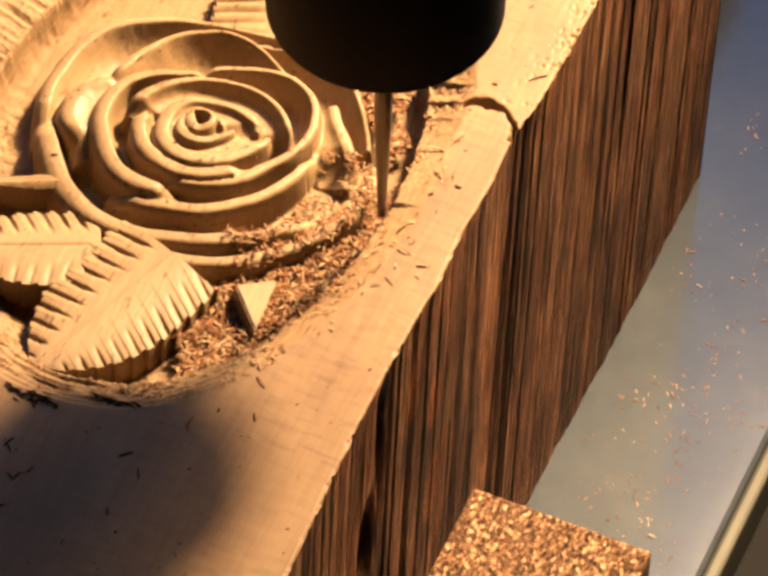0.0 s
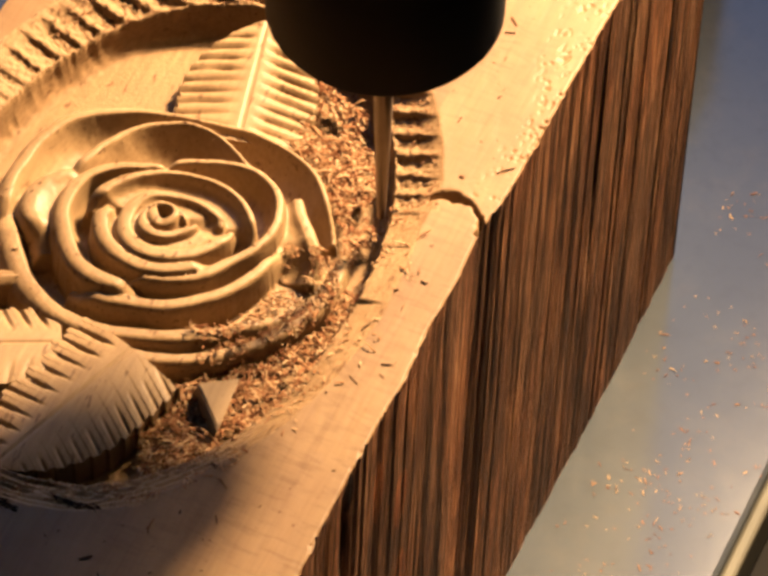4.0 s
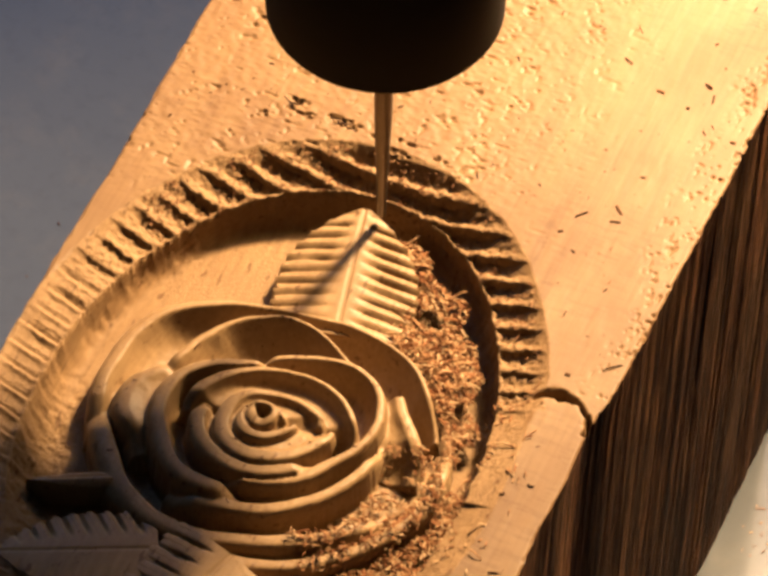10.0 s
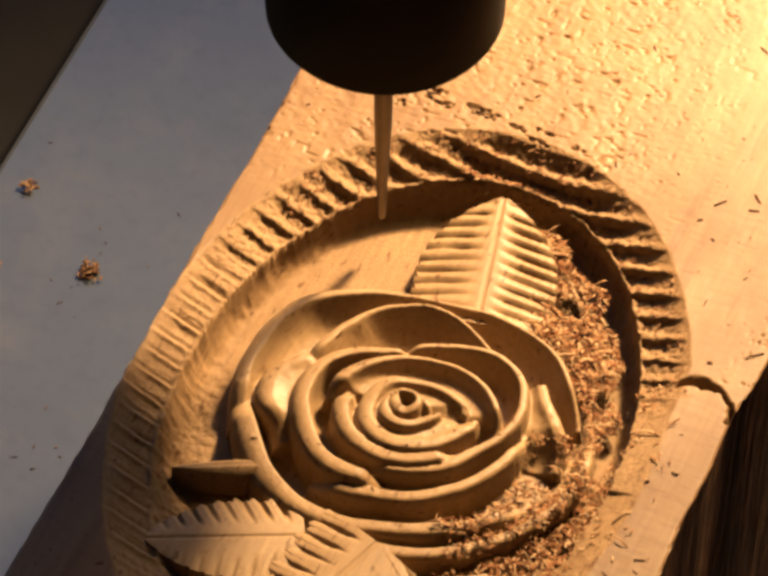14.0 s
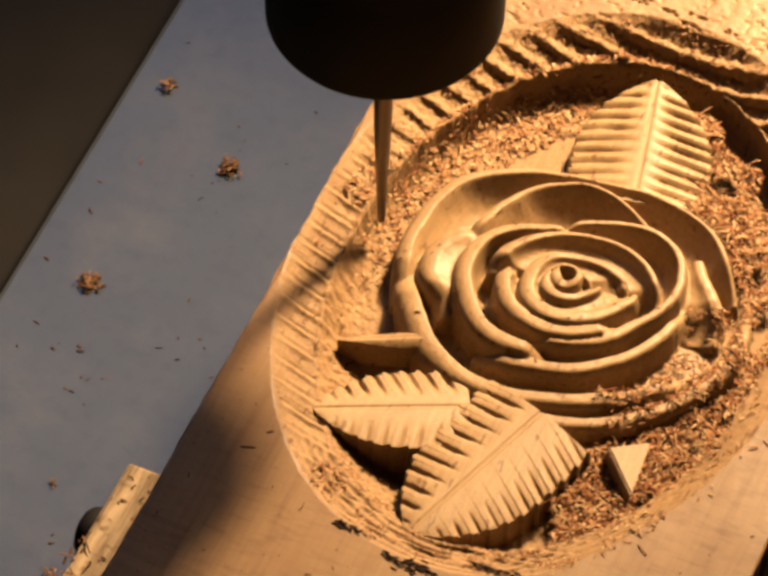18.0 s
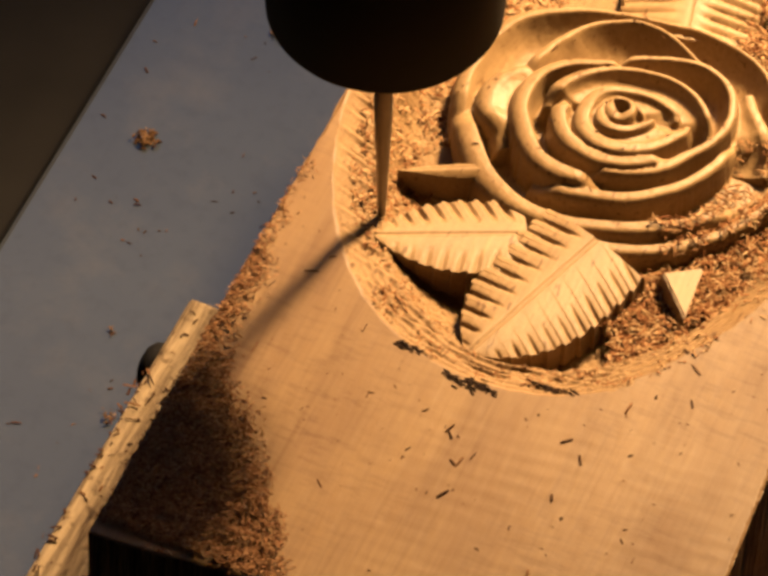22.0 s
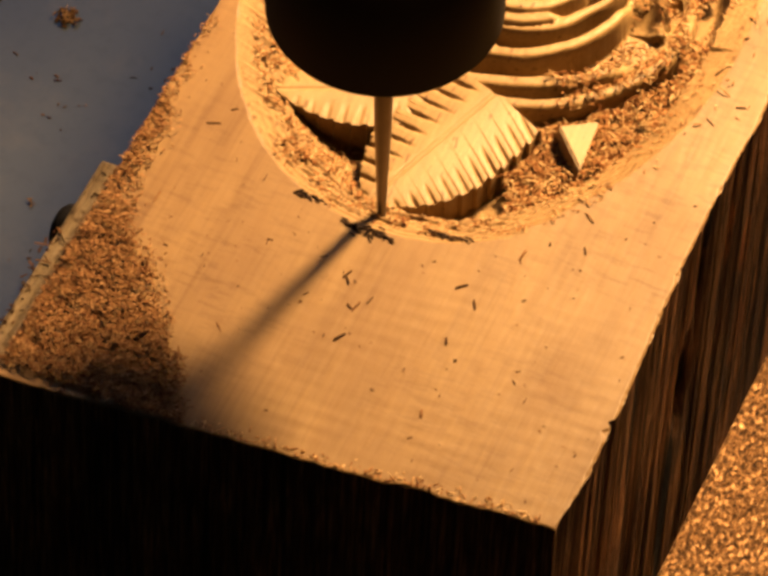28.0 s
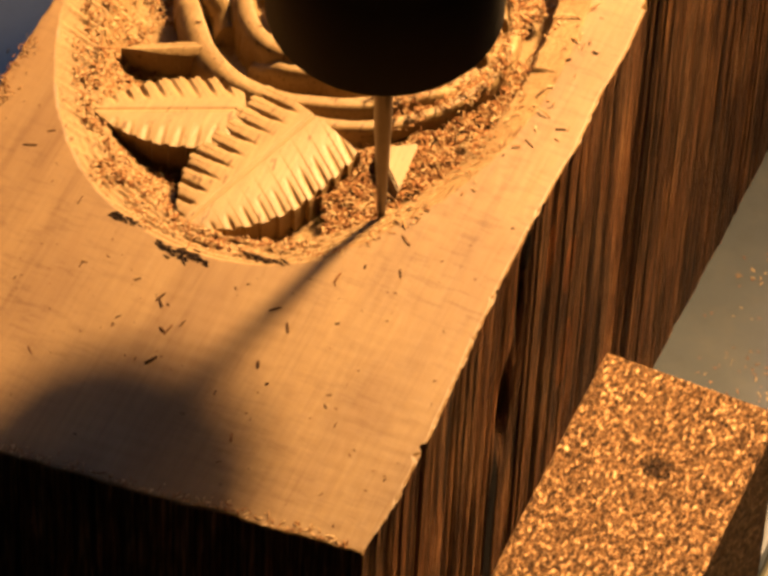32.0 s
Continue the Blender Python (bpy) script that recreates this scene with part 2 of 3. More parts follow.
M_EDGE = plain("plate_edge", (0.05, 0.045, 0.028), 0.6, 0.2, 100, 0.2)
M_WALL = plain("wall_paint", (0.13, 0.115, 0.095), 0.9, 0.0, 5, 0.06)
M_FLOOR = plain("concrete", (0.10, 0.095, 0.09), 0.8, 0.0, 8, 0.2)
M_FRAME = plain("window_paint", (0.75, 0.75, 0.73), 0.5, 0.0, 20, 0.05)


# ---- mesh helpers ----
def mesh_ob(name, verts, faces, mats, parent=None, smooth=False, label="", index=None):
    me = bpy.data.meshes.new(name)
    me.from_pydata([tuple(map(float, v)) for v in verts], [], [tuple(map(int, f)) for f in faces])
    for m in mats if isinstance(mats, (list, tuple)) else [mats]:
        me.materials.append(m)
    if index is not None:
        me.polygons.foreach_set("material_index", np.asarray(index, dtype=np.int32))
    if smooth:
        me.polygons.foreach_set("use_smooth", np.ones(len(me.polygons), dtype=bool))
    me.update()
    ob = new(name, me)
    if parent:
        ob.parent = parent
    return tagged(ob, label)


def part(name, bm, material, parent, label="", smooth=False):
    me = bpy.data.meshes.new(name)
    bm.to_mesh(me)
    bm.free()
    me.materials.append(material)
    if smooth:
        me.polygons.foreach_set("use_smooth", np.ones(len(me.polygons), dtype=bool))
    ob = new(name, me)
    if parent:
        ob.parent = parent
    return tagged(ob, label)


def box(x0, x1, y0, y1, z0, z1, bevel=0.0, seg=2):
    bm = bmesh.new()
    bmesh.ops.create_cube(bm, size=1.0, matrix=Matrix.Translation(((x0 + x1) / 2, (y0 + y1) / 2, (z0 + z1) / 2)) @ Matrix.Diagonal((x1 - x0, y1 - y0, z1 - z0, 1)))
    if bevel:
        bmesh.ops.bevel(bm, geom=bm.edges[:], offset=bevel, segments=seg, affect="EDGES", profile=0.5)
    return bm


def lathe(profile, seg=64):
    """A turned body from (radius, height) pairs, closed at both ends."""
    bm = bmesh.new()
    rings = [[bm.verts.new((r * math.cos(2 * math.pi * i / seg), r * math.sin(2 * math.pi * i / seg), z)) for i in range(seg)] for r, z in profile]
    for a, b in zip(rings, rings[1:]):
        for i in range(seg):
            bm.faces.new((a[i], a[(i + 1) % seg], b[(i + 1) % seg], b[i]))
    bm.faces.new(rings[0][::-1])
    bm.faces.new(rings[-1])
    return bm


def smoothstep(a, b, x):
    s = np.clip((x - a) / (b - a), 0, 1)
    return s * s * (3 - 2 * s)


def value_noise(u, v, cell, seed):
    """Smooth noise from -1 to 1 on arrays, with the given cell size."""
    rng = np.random.default_rng(seed)
    table = rng.uniform(-1, 1, (64, 64))
    a, b = np.asarray(u) / cell, np.asarray(v) / cell
    i, j = np.floor(a).astype(int), np.floor(b).astype(int)
    s, t = a - i, b - j
    s, t = s * s * (3 - 2 * s), t * t * (3 - 2 * t)
    g = lambda p, q: table[p % 64, q % 64]
    return (g(i, j) * (1 - s) + g(i + 1, j) * s) * (1 - t) + (g(i, j + 1) * (1 - s) + g(i + 1, j + 1) * s) * t


# ---- the moving things: each rides on the work table ----
RIDERS = []


def rides(ob, u=0.0, v=0.0, w=0.0, turn=0.0, rise=None):
    """ob is carried by the table with its origin at u, v, w of the block's frame (mm, w from the table's top). rise: the second at which it is cut free and comes up."""
    RIDERS.append((ob, pose(u * MM, v * MM, w * MM, 0, 0, turn), rise))
    return ob


# ---- the carving: heights in mm below the block's top ----
PATH_U, PATH_V, PATH_A, PATH_B = -36.2, 2.0, 36.2, 54.6
FLOOR_W = -10.8


def outside(u, v):
    """How far outside of the oval tool path, in mm, and the angle round it."""
    du, dv = u - PATH_U, v - PATH_V
    q = np.sqrt((du / PATH_A) ** 2 + (dv / PATH_B) ** 2) + 1e-9
    g = np.sqrt((du / PATH_A ** 2) ** 2 + (dv / PATH_B ** 2) ** 2) + 1e-9
    return (q - 1) * q / g, np.degrees(np.arctan2(dv / PATH_B, du / PATH_A)) % 360


def ground_height(u, v):
    d, ang = outside(u, v)
    d = d + 0.18 * value_noise(u, v, 3.1, 3) + 0.15 * value_noise(u, v, 1.2, 4)
    # the ribbed slope goes round the far side; below the crack it is a plain narrow one
    plain_side = smoothstep(292, 318, ang) + (1 - smoothstep(12, 26, ang))
    plain_side = np.clip(plain_side, 0, 1)
    width = 8.0 - 2.5 * plain_side
    rim = 1.2
    s = np.clip((d - rim) / width, 0, 1)
    slope = (-2.0 + 0.7 * plain_side * (ang < 90) - 2.1 * (1 - plain_side) * (1 - smoothstep(135, 175, ang)) - 1.4 * smoothstep(120, 170, ang) * (1 - smoothstep(330, 350, ang))) * (1 - s) ** 1.1
    # each pass of the cutter leaves a tread that ends in a torn step
    step = 4.15
    fr = (v + 1.35 + (0.22 * value_noise(u, v, 1.6, 8) + 0.12 * value_noise(u, v, 0.6, 28)) * (1 - 0.5 * smoothstep(145, 180, ang))) / step
    row = np.floor(fr)
    fr = fr - row
    groove = smoothstep(0.02, 0.5, fr) * (1 - smoothstep(0.84, 0.98, fr))
    shallow = smoothstep(145, 180, ang)
    groove = groove + (0.6 - 0.6 * np.exp(-((fr - 0.5) / 0.13) ** 2) + 0.4 * np.exp(-((fr - 0.72) / 0.1) ** 2) - groove) * shallow
    amp = (2.0 - 0.9 * smoothstep(112, 150, ang) - 0.1 * shallow) * (1 - plain_side)
    amp = amp * (0.8 + 0.3 * value_noise(u, row * 7.3, 5.0, 27)) * (0.35 + 0.65 * smoothstep(20, 60, ang))
    slope = slope - amp * groove * np.clip((1 - s) * 2.2, 0, 1) * smoothstep(rim - 0.1, rim + 1.1, d)
    soft = smoothstep(165, 200, ang) * (1 - smoothstep(285, 310, ang))
    bowl = 2.0 + 2.0 * soft + 5.0 * smoothstep(200, 222, ang) * (1 - smoothstep(256, 276, ang))
    x = np.clip((d + bowl) / (bowl + rim), 0, 1)
    steep, gentle = 1 - np.sqrt(1 - np.clip(x, 0, 0.999) ** 2.2), 0.5 * x + 0.5 * x ** 2
    wall = FLOOR_W + (slope - FLOOR_W) * (steep + (gentle - steep) * soft)
    h = np.where(d > rim, slope, wall)
    h = np.where(d > rim + width, 0.0, h)
    # terraces that the passes leave along the near rim
    near = smoothstep(222, 240, ang) * (1 - smoothstep(318, 335, ang))
    h = h + 0.16 * near * np.sin(d * 4.2 + 1.5 * value_noise(u, v, 6, 17)) * (d > rim - 1.0) * np.clip((1 - s) * 4, 0, 1)
    rough = np.clip((1 - s) * 3, 0, 1) * (d > rim - 0.2) * (1 - 0.8 * plain_side) * (1 - 0.75 * shallow)
    h = h + rough * (0.10 * value_noise(u, v * 2, 1.4, 12) + 0.22 * value_noise(u, v, 0.55, 13))
    h = h + 0.012 * value_noise(u, v, 2.6, 5) + 0.012 * value_noise(u, v * 0.3, 0.8, 6)
    # chatter of the planer towards the near end
    chatter = np.sin(2 * np.pi * (v - 0.1 * u) / 3.1 + 1.6 * value_noise(u, v, 14, 71)) * (0.55 + 0.45 * value_noise(u, v, 7, 72))
    h = h + 0.017 * chatter * smoothstep(-52, -78, v) * smoothstep(-58, -30, u) * (d > rim + width)
    # crumbly floor where the bit has gone deepest
    h = h + soft * (0.3 * value_noise(u, v, 1.1, 73) + 0.24 * value_noise(u, v, 0.55, 74)) * smoothstep(-9, -3, d) * (1 - smoothstep(rim - 0.5, rim + 1.5, d))
    # torn grain on the far top
    far_left = smoothstep(34, 56, v) * (1 - smoothstep(-36, 0, u))
    tear = np.clip(value_noise(u * 0.75, v, 0.75, 7) + 0.5 * value_noise(u, v, 3.0, 9) - 0.55, 0, 1)
    fuzzy = 0.05 * value_noise(u * 0.8, v, 1.3, 35) + 0.05 * value_noise(u * 0.6, v, 0.6, 36)
    ragged = smoothstep(-8.5, -2.5, u - 16.6 - 2.5 * value_noise(u, v, 5, 14)) * smoothstep(22, 34, v)
    chips = np.clip(value_noise(u, v * 0.7, 0.6, 15) + 0.5 * value_noise(u, v, 2.6, 37) - 0.45, 0, 1)
    h = h - (0.7 * tear * far_left - fuzzy * far_left + 0.6 * ragged * chips) * (d > rim + 1)
    # ragged holes torn along the grain beyond the relief
    for cu, cv, ru, rv in ((-58.1, 69.0, 1.6, 0.8), (-55.2, 66.5, 2.2, 0.8), (-48.9, 67.8, 3.2, 0.9), (-41.4, 66.9, 2.0, 0.6), (-37.2, 65.5, 1.8, 0.5), (-36.8, 68.1, 2.2, 0.6), (-62.5, 64.0, 1.3, 0.6), (-30.5, 67.0, 1.2, 0.5)):
        q = ((u - cu) / ru) ** 2 + ((v - cv + 0.1 * (u - cu)) / rv) ** 2 + 1.3 * value_noise(u, v * 1.5, 0.7, 16)
        h = h - 0.6 * (1 - smoothstep(0.2, 1.2, q)) * (d > rim + width * 0.7)
    # the crack beside the right edge
    r = np.hypot((u - 8.2), (v - 22.6) * 1.05) + 0.45 * value_noise(u, v, 1.6, 11) + 0.2 * value_noise(u, v, 0.6, 38)
    gape = 0.28 + 0.5 * np.exp(-((u - 6.8) / 2.4) ** 2)
    crack = np.exp(-((r - 6.2) / gape) ** 2) * (v > 22.0) * smoothstep(3.4, 4.6, u)
    h = h - 2.6 * crack
    return h


U_LEFT, U_RIGHT, V_BACK = -81.2, 16.6, 135.0


def right_edge(v):
    """The sawn edge wanders, and small bites are missing from it."""
    line = np.interp(v, (-107, -97, -84, -62, -46, -24, -15, 0, 11, 23, 30, 45, 67, 93, 135), (16.6, 17.3, 17.1, 16.0, 15.2, 15.1, 15.6, 15.0, 15.3, 14.8, 15.6, 16.3, 16.3, 16.7, 16.5))
    bites = np.clip(value_noise(v, v * 0 + 7, 1.9, 44) - 0.55, 0, 1) * (0.6 + 2.4 * np.clip(value_noise(v, v * 0 + 1, 9, 45), 0, 1)) + 0.9 * np.exp(-((v + 85.5) / 0.8) ** 2)
    return line - bites + 0.16 * value_noise(v, v * 0 + 9, 4.3, 22) + 0.09 * value_noise(v, v * 0 + 9, 0.7, 29)


def left_edge(v):
    return U_LEFT + 0.5 * value_noise(v, v * 0 + 5, 21, 23) + 0.2 * value_noise(v, v * 0 + 8, 2.5, 24)


def front_edge(u):
    return -107.3 + 0.1 * (u - U_RIGHT) + 0.4 * value_noise(u, u * 0 + 4, 7, 25) + 0.25 * value_noise(u, u * 0 + 2, 1.8, 26)


def build_block():
    nu, nv = 460, 1120
    a = np.linspace(0, 1, nu)
    b = np.linspace(0, 1, nv)
    A, B = np.meshgrid(a, b, indexing="ij")
    V0 = -110 + 245 * B
    U = left_edge(V0) + (right_edge(V0) - left_edge(V0)) * A
    V = front_edge(U) + (V_BACK - front_edge(U)) * B
    W = ground_height(U, V)
    # rounded arrises
    edge = np.minimum(np.minimum(U - left_edge(V), right_edge(V) - U), V - front_edge(U))
    W = W - 0.3 * np.clip(1 - edge / 0.4, 0, 1) ** 2
    top = np.stack([U, V, W + BLOCK_H], -1).reshape(-1, 3) * MM
    i = np.arange(nu * nv).reshape(nu, nv)
    faces = np.stack([i[:-1, :-1], i[1:, :-1], i[1:, 1:], i[:-1, 1:]], -1).reshape(-1, 4)
    verts = [top]
    D, ang = outside(U, V)
    bound = np.where((ang > 305) | (ang < 19), 6.6, 9.1) + 0.35 * value_noise(U, V, 1.6, 18)
    mats = [np.where((D < bound)[:-1, :-1].ravel(), 1, 0)]
    all_faces = [faces]
    count = len(top)
    for ring in (i[:, 0], i[-1, :], i[::-1, -1], i[0, ::-1]):
        p = top[ring]
        sawn = ring[0] == i[-1, 0] and ring[-1] == i[-1, -1]
        k = 64 if sawn else 10
        layers = []
        for j in range(k + 1):
            q = p.copy()
            q[:, 2] = p[:, 2] * (1 - j / k)
            if sawn and j:
                # furrows down the weathered face, and the hollow of the rotten knot
                pv, pw = q[:, 1] / MM, q[:, 2] / MM - BLOCK_H
                dent = 0.13 * np.abs(value_noise(pv, pw * 0.02, 1.3, 61)) + 0.14 * np.abs(value_noise(pv, pw * 0.03, 3.1, 62))
                dent = dent + 3.2 * np.exp(-((pv + 38) / 2.8) ** 2 - ((pw + 43) / 9) ** 2) + 1.4 * np.exp(-((pv + 34.3 + 0.06 * (pw + 15)) / 1.2) ** 2 - ((pw + 16) / 14) ** 2)
                dent = dent + 0.9 * np.exp(-((pv - 79) / 0.8) ** 2 - ((pw + 34) / 22) ** 2)
                q[:, 0] = q[:, 0] - dent * min(1.0, j / 3) * MM
            verts.append(q)
            layers.append(np.arange(count, count + len(q)))
            count += len(q)
        for la, lb in zip(layers, layers[1:]):
            all_faces.append(np.stack([la[:-1], lb[:-1], lb[1:], la[1:]], -1))
            mats.append(np.full(len(la) - 1, 2))
    block = tagged(new("carved_block"), "oak block with a half-milled rose relief, clamped on a metal table", "wood block")
    mesh_ob("body", np.concatenate(verts), np.concatenate(all_faces), [M_TOP, M_MILLED, M_SIDE], block, True, "squared oak beam with dark weathered sides", np.concatenate(mats))
    return block


# ---- the rose ----
ROSE_U, ROSE_V = -36.3, 4.1
ROSE_TOP = []
# petals from the outermost in: the crest as (angle, radius in mm), its height, how deep and over what length it falls inwards, thickness of the lip
PETALS = [
    (((266, 26.6), (284, 27.8), (310, 29.0), (335, 30.2), (355, 32.2), (375, 31.9)), -5.2, 3.2, 0.9, 1.7),
    (((12, 27.6), (33, 24.9), (48, 25.0), (56, 22.8)), -4.4, 1.3, 1.4, 2.2),
    (((32, 29.4), (44, 29.6), (57, 29.4), (71, 28.1), (84, 26.8), (98, 26.1), (113, 26.5), (130, 28.2), (147, 29.9), (168, 28.4), (196, 27.0)), -5.0, 4.6, 2.6, 0.5),
    (((58, 19.4), (69, 20.0), (80, 21.4), (91, 23.0), (105, 23.3), (119, 22.6), (133, 21.2), (151, 19.4), (166, 19.0)), -3.0, 5.2, 2.8, 0.5),
    (((198, 26.6), (225, 26.0), (240, 26.3), (263, 25.4), (283, 24.5), (302, 24.5), (319, 25.9), (338, 26.9)), -4.1, 5.0, 0.8, 2.0),
    (((160, 19.4), (176, 22.6), (186, 23.6), (195, 23.4), (208, 20.6)), -3.5, 0.8, 2.0, 1.6),
    (((252, 19.6), (274, 18.6), (318, 18.6), (344, 19.8), (368, 20.9)), -3.0, 4.4, 0.8, 1.9),
    (((275, 13.1), (302, 13.7), (329, 14.9), (346, 15.4), (361, 17.4), (380, 20.3), (394, 21.2), (409, 21.5), (420, 20.1), (441, 15.8), (469, 12.5)), -1.7, 3.9, 0.9, 1.9),
    (((108, 11.6), (131, 12.6), (151, 14.9), (169, 16.8), (190, 17.5), (207, 17.4), (250, 17.6), (274, 16.2)), -1.7, 4.6, 0.7, 1.9),
    (((14, 16.5), (25, 15.7), (44, 14.3), (62, 13.0), (81, 11.5), (105, 10.6), (128, 10.4), (155, 11.2), (182, 12.4)), -1.2, 2.4, 0.8, 1.4),
    (((188, 10.0), (199, 10.8), (227, 11.4), (260, 11.4), (283, 12.0), (311, 12.4), (330, 13.2)), -1.1, 2.4, 0.5, 1.9),
    (((22, 10.6), (35, 9.2), (57, 7.2), (80, 5.9), (107, 5.4), (157, 5.9), (197, 6.6), (234, 7.9), (260, 8.8), (287, 9.4), (315, 10.0), (344, 11.4), (364, 12.6)), -0.7, 1.15, 0.5, 2.0),
    (((18, 4.4), (45, 3.5), (86, 2.8), (130, 2.6), (169, 2.8), (209, 3.6), (238, 4.4), (267, 5.0), (298, 5.3), (330, 5.4), (360, 6.6)), -0.3, 1.5, 0.35, 1.4),
    (((140, 2.0), (200, 2.1), (260, 2.4), (320, 2.8), (380, 3.1), (430, 3.2), (488, 3.0)), -0.1, 4.0, 0.35, 1.75),
]


def blur(h, n):
    for _ in range(n):
        for ax in (0, 1):
            h = (np.roll(h, 1, ax) + 2 * h + np.roll(h, -1, ax)) / 4
    return h


def build_rose(parent):
    step = 0.2
    g = np.arange(-36, 36 + step, step)
    X, Y = np.meshgrid(g, g, indexing="ij")
    r, th = np.hypot(X, Y), np.degrees(np.arctan2(Y, X))
    h = np.full(X.shape, FLOOR_W - 2.5)
    owner = np.full(X.shape, -1)
    wob = 0.25 * value_noise(X, Y, 4.5, 31) + 0.06 * value_noise(X, Y, 1.6, 32)
    for k, (crest, lip, fall, run, thick) in enumerate(PETALS):
        ka, kr = np.array(crest, float).T
        fine = np.linspace(ka[0], ka[-1], 200)
        fr = np.interp(fine, ka, kr)
        for _ in range(60):
            fr[1:-1] = (fr[:-2] + 2 * fr[1:-1] + fr[2:]) / 4
        a0, span, rm = ka[0], ka[-1] - ka[0], kr.mean()
        t = (th - a0) % 360
        t = np.where(t > (360 + span) / 2, t - 360, t)
        R = np.interp(t, fine - a0, fr)
        over = np.maximum(-t, t - span)
        tail = smoothstep(-9, 9, over)
        R = R + wob * np.clip(R / 10, 0, 1) * 0.8
        d = R - r
        left = smoothstep(0.0, 0.9, np.cos(np.radians(th - 195)))
        flank = (0.085 * rm + 0.25) * (0.3 + 0.7 * left)
        curl = 0.2 * np.sin(np.radians(t * 2.3 + 50 * k))
        bead = thick * (0.85 - 0.3 * np.sin(np.radians(th))) * (1 - 0.5 * tail)
        dd = np.clip(d - bead, 0, 40)
        deep = fall * (1.25 if lip < -1.5 else 1.0) * (1 - np.exp(-((dd / run) ** 1.2)))
        roll = np.clip((0.6 * bead - d) / (0.6 * bead + flank), 0, 1)
        surf = lip + curl - deep - min(3.8, 0.13 * rm + 0.9) * (1 - np.sqrt(1 - 0.995 * roll ** (4.0 - 1.7 * left))) - 3.0 * min(1.0, max(0.1, (rm - 6) / 8)) * tail
        surf = np.maximum(surf, FLOOR_W - 0.5)
        surf = np.where((over > -9) & (d < 0.3 * R), np.maximum(surf, np.where(owner >= 0, h, -99)), surf)
        m = (d > -flank) & (over < 9)
        h, owner = np.where(m, surf, h), np.where(m, k, owner)
    h = blur(h, 1)
    h = h + 0.025 * value_noise(X, Y, 1.1, 33) + 0.03 * value_noise(X, Y, 0.5, 34)
    ROSE_TOP.append(h)
    n = len(g)
    idx = np.arange(n * n).reshape(n, n)
    quads = np.stack([idx[:-1, :-1], idx[1:, :-1], idx[1:, 1:], idx[:-1, 1:]], -1).reshape(-1, 4)
    own = owner.ravel()[quads].max(1)
    pts = np.stack([X + ROSE_U, Y + ROSE_V, h + BLOCK_H], -1).reshape(-1, 3) * MM
    rose = None
    for k in range(len(PETALS)):
        q = quads[own == k]
        if not len(q):
            continue
        used, inv = np.unique(q, return_inverse=True)
        ob = mesh_ob("petal" if rose else "rose", pts[used], inv.reshape(-1, 4), M_CARVED, rose or parent, True, "" if rose else "carved rose in full bloom")
        rose = rose or ob


# ---- leaves ----
def leaf(parent, base, tip, half, w_base, w_tip, veins, droop=1.6, side=0.0, amp=(0.6, 0.35), full=0.62, sweep=(0.06, 0.06), inner=(0.2, 0.2), point=0.8, notch=2.1, rib=0.25):
    """A carved leaf with a midrib and fluted halves, from its base to its tip (u, v in mm). side tilts it across."""
    ns, nw = 150, 60
    S, Wd = np.meshgrid(np.linspace(0, 1, ns), np.linspace(-1, 1, nw), indexing="ij")
    bu, bv = base
    ax = np.array([tip[0] - bu, tip[1] - bv])
    length = np.hypot(*ax)
    ax = ax / length
    nx = np.array([-ax[1], ax[0]])
    shape = np.clip(1 - np.abs((S - (1 - full)) / np.where(S > 1 - full, full, 1.6)) ** 2.0, 0, 1) ** point
    far = Wd > 0
    ph = veins * (S - np.where(far, sweep[0], sweep[1]) * np.abs(Wd) * shape)
    fr = ph - np.floor(ph)
    serr = 1 + 0.07 * (fr - 0.5)
    off = half * shape * Wd * serr
    flute = np.where(Wd > 0, amp[0], amp[1]) * (0.8 + 0.5 * value_noise(ph, Wd * 3 + bu, 1.0, 51)) * -(0.65 * np.clip(1 - notch * np.abs(2 * fr - 1), 0, 1) ** (0.8 if notch > 1 else 1.4) + 0.35 * (1 - np.abs(2 * fr - 1)) ** 2.5) * smoothstep(np.where(far, inner[0], inner[1]), np.where(far, inner[0], inner[1]) + 0.45, np.abs(Wd)) * np.clip(shape * 2, 0, 1)
    h = w_base + (w_tip - w_base) * S - droop * np.abs(Wd) ** 1.8 * shape + side * Wd * shape + flute
    h = h - rib * np.exp(-(Wd * half * shape / 0.35) ** 2)
    h[:, 0], h[:, -1] = FLOOR_W - 1, FLOOR_W - 1
    h[-1, :], h[0, :] = FLOOR_W - 1, FLOOR_W - 1
    u, v = bu + ax[0] * length * S + nx[0] * off, bv + ax[1] * length * S + nx[1] * off
    pts = np.stack([u, v, h + BLOCK_H], -1).reshape(-1, 3) * MM
    i = np.arange(ns * nw).reshape(ns, nw)
    q = np.stack([i[:-1, :-1], i[1:, :-1], i[1:, 1:], i[:-1, 1:]], -1).reshape(-1, 4)
    return mesh_ob("leaf", pts, q, M_CARVED, parent, False, "carved leaf with fluted veins")


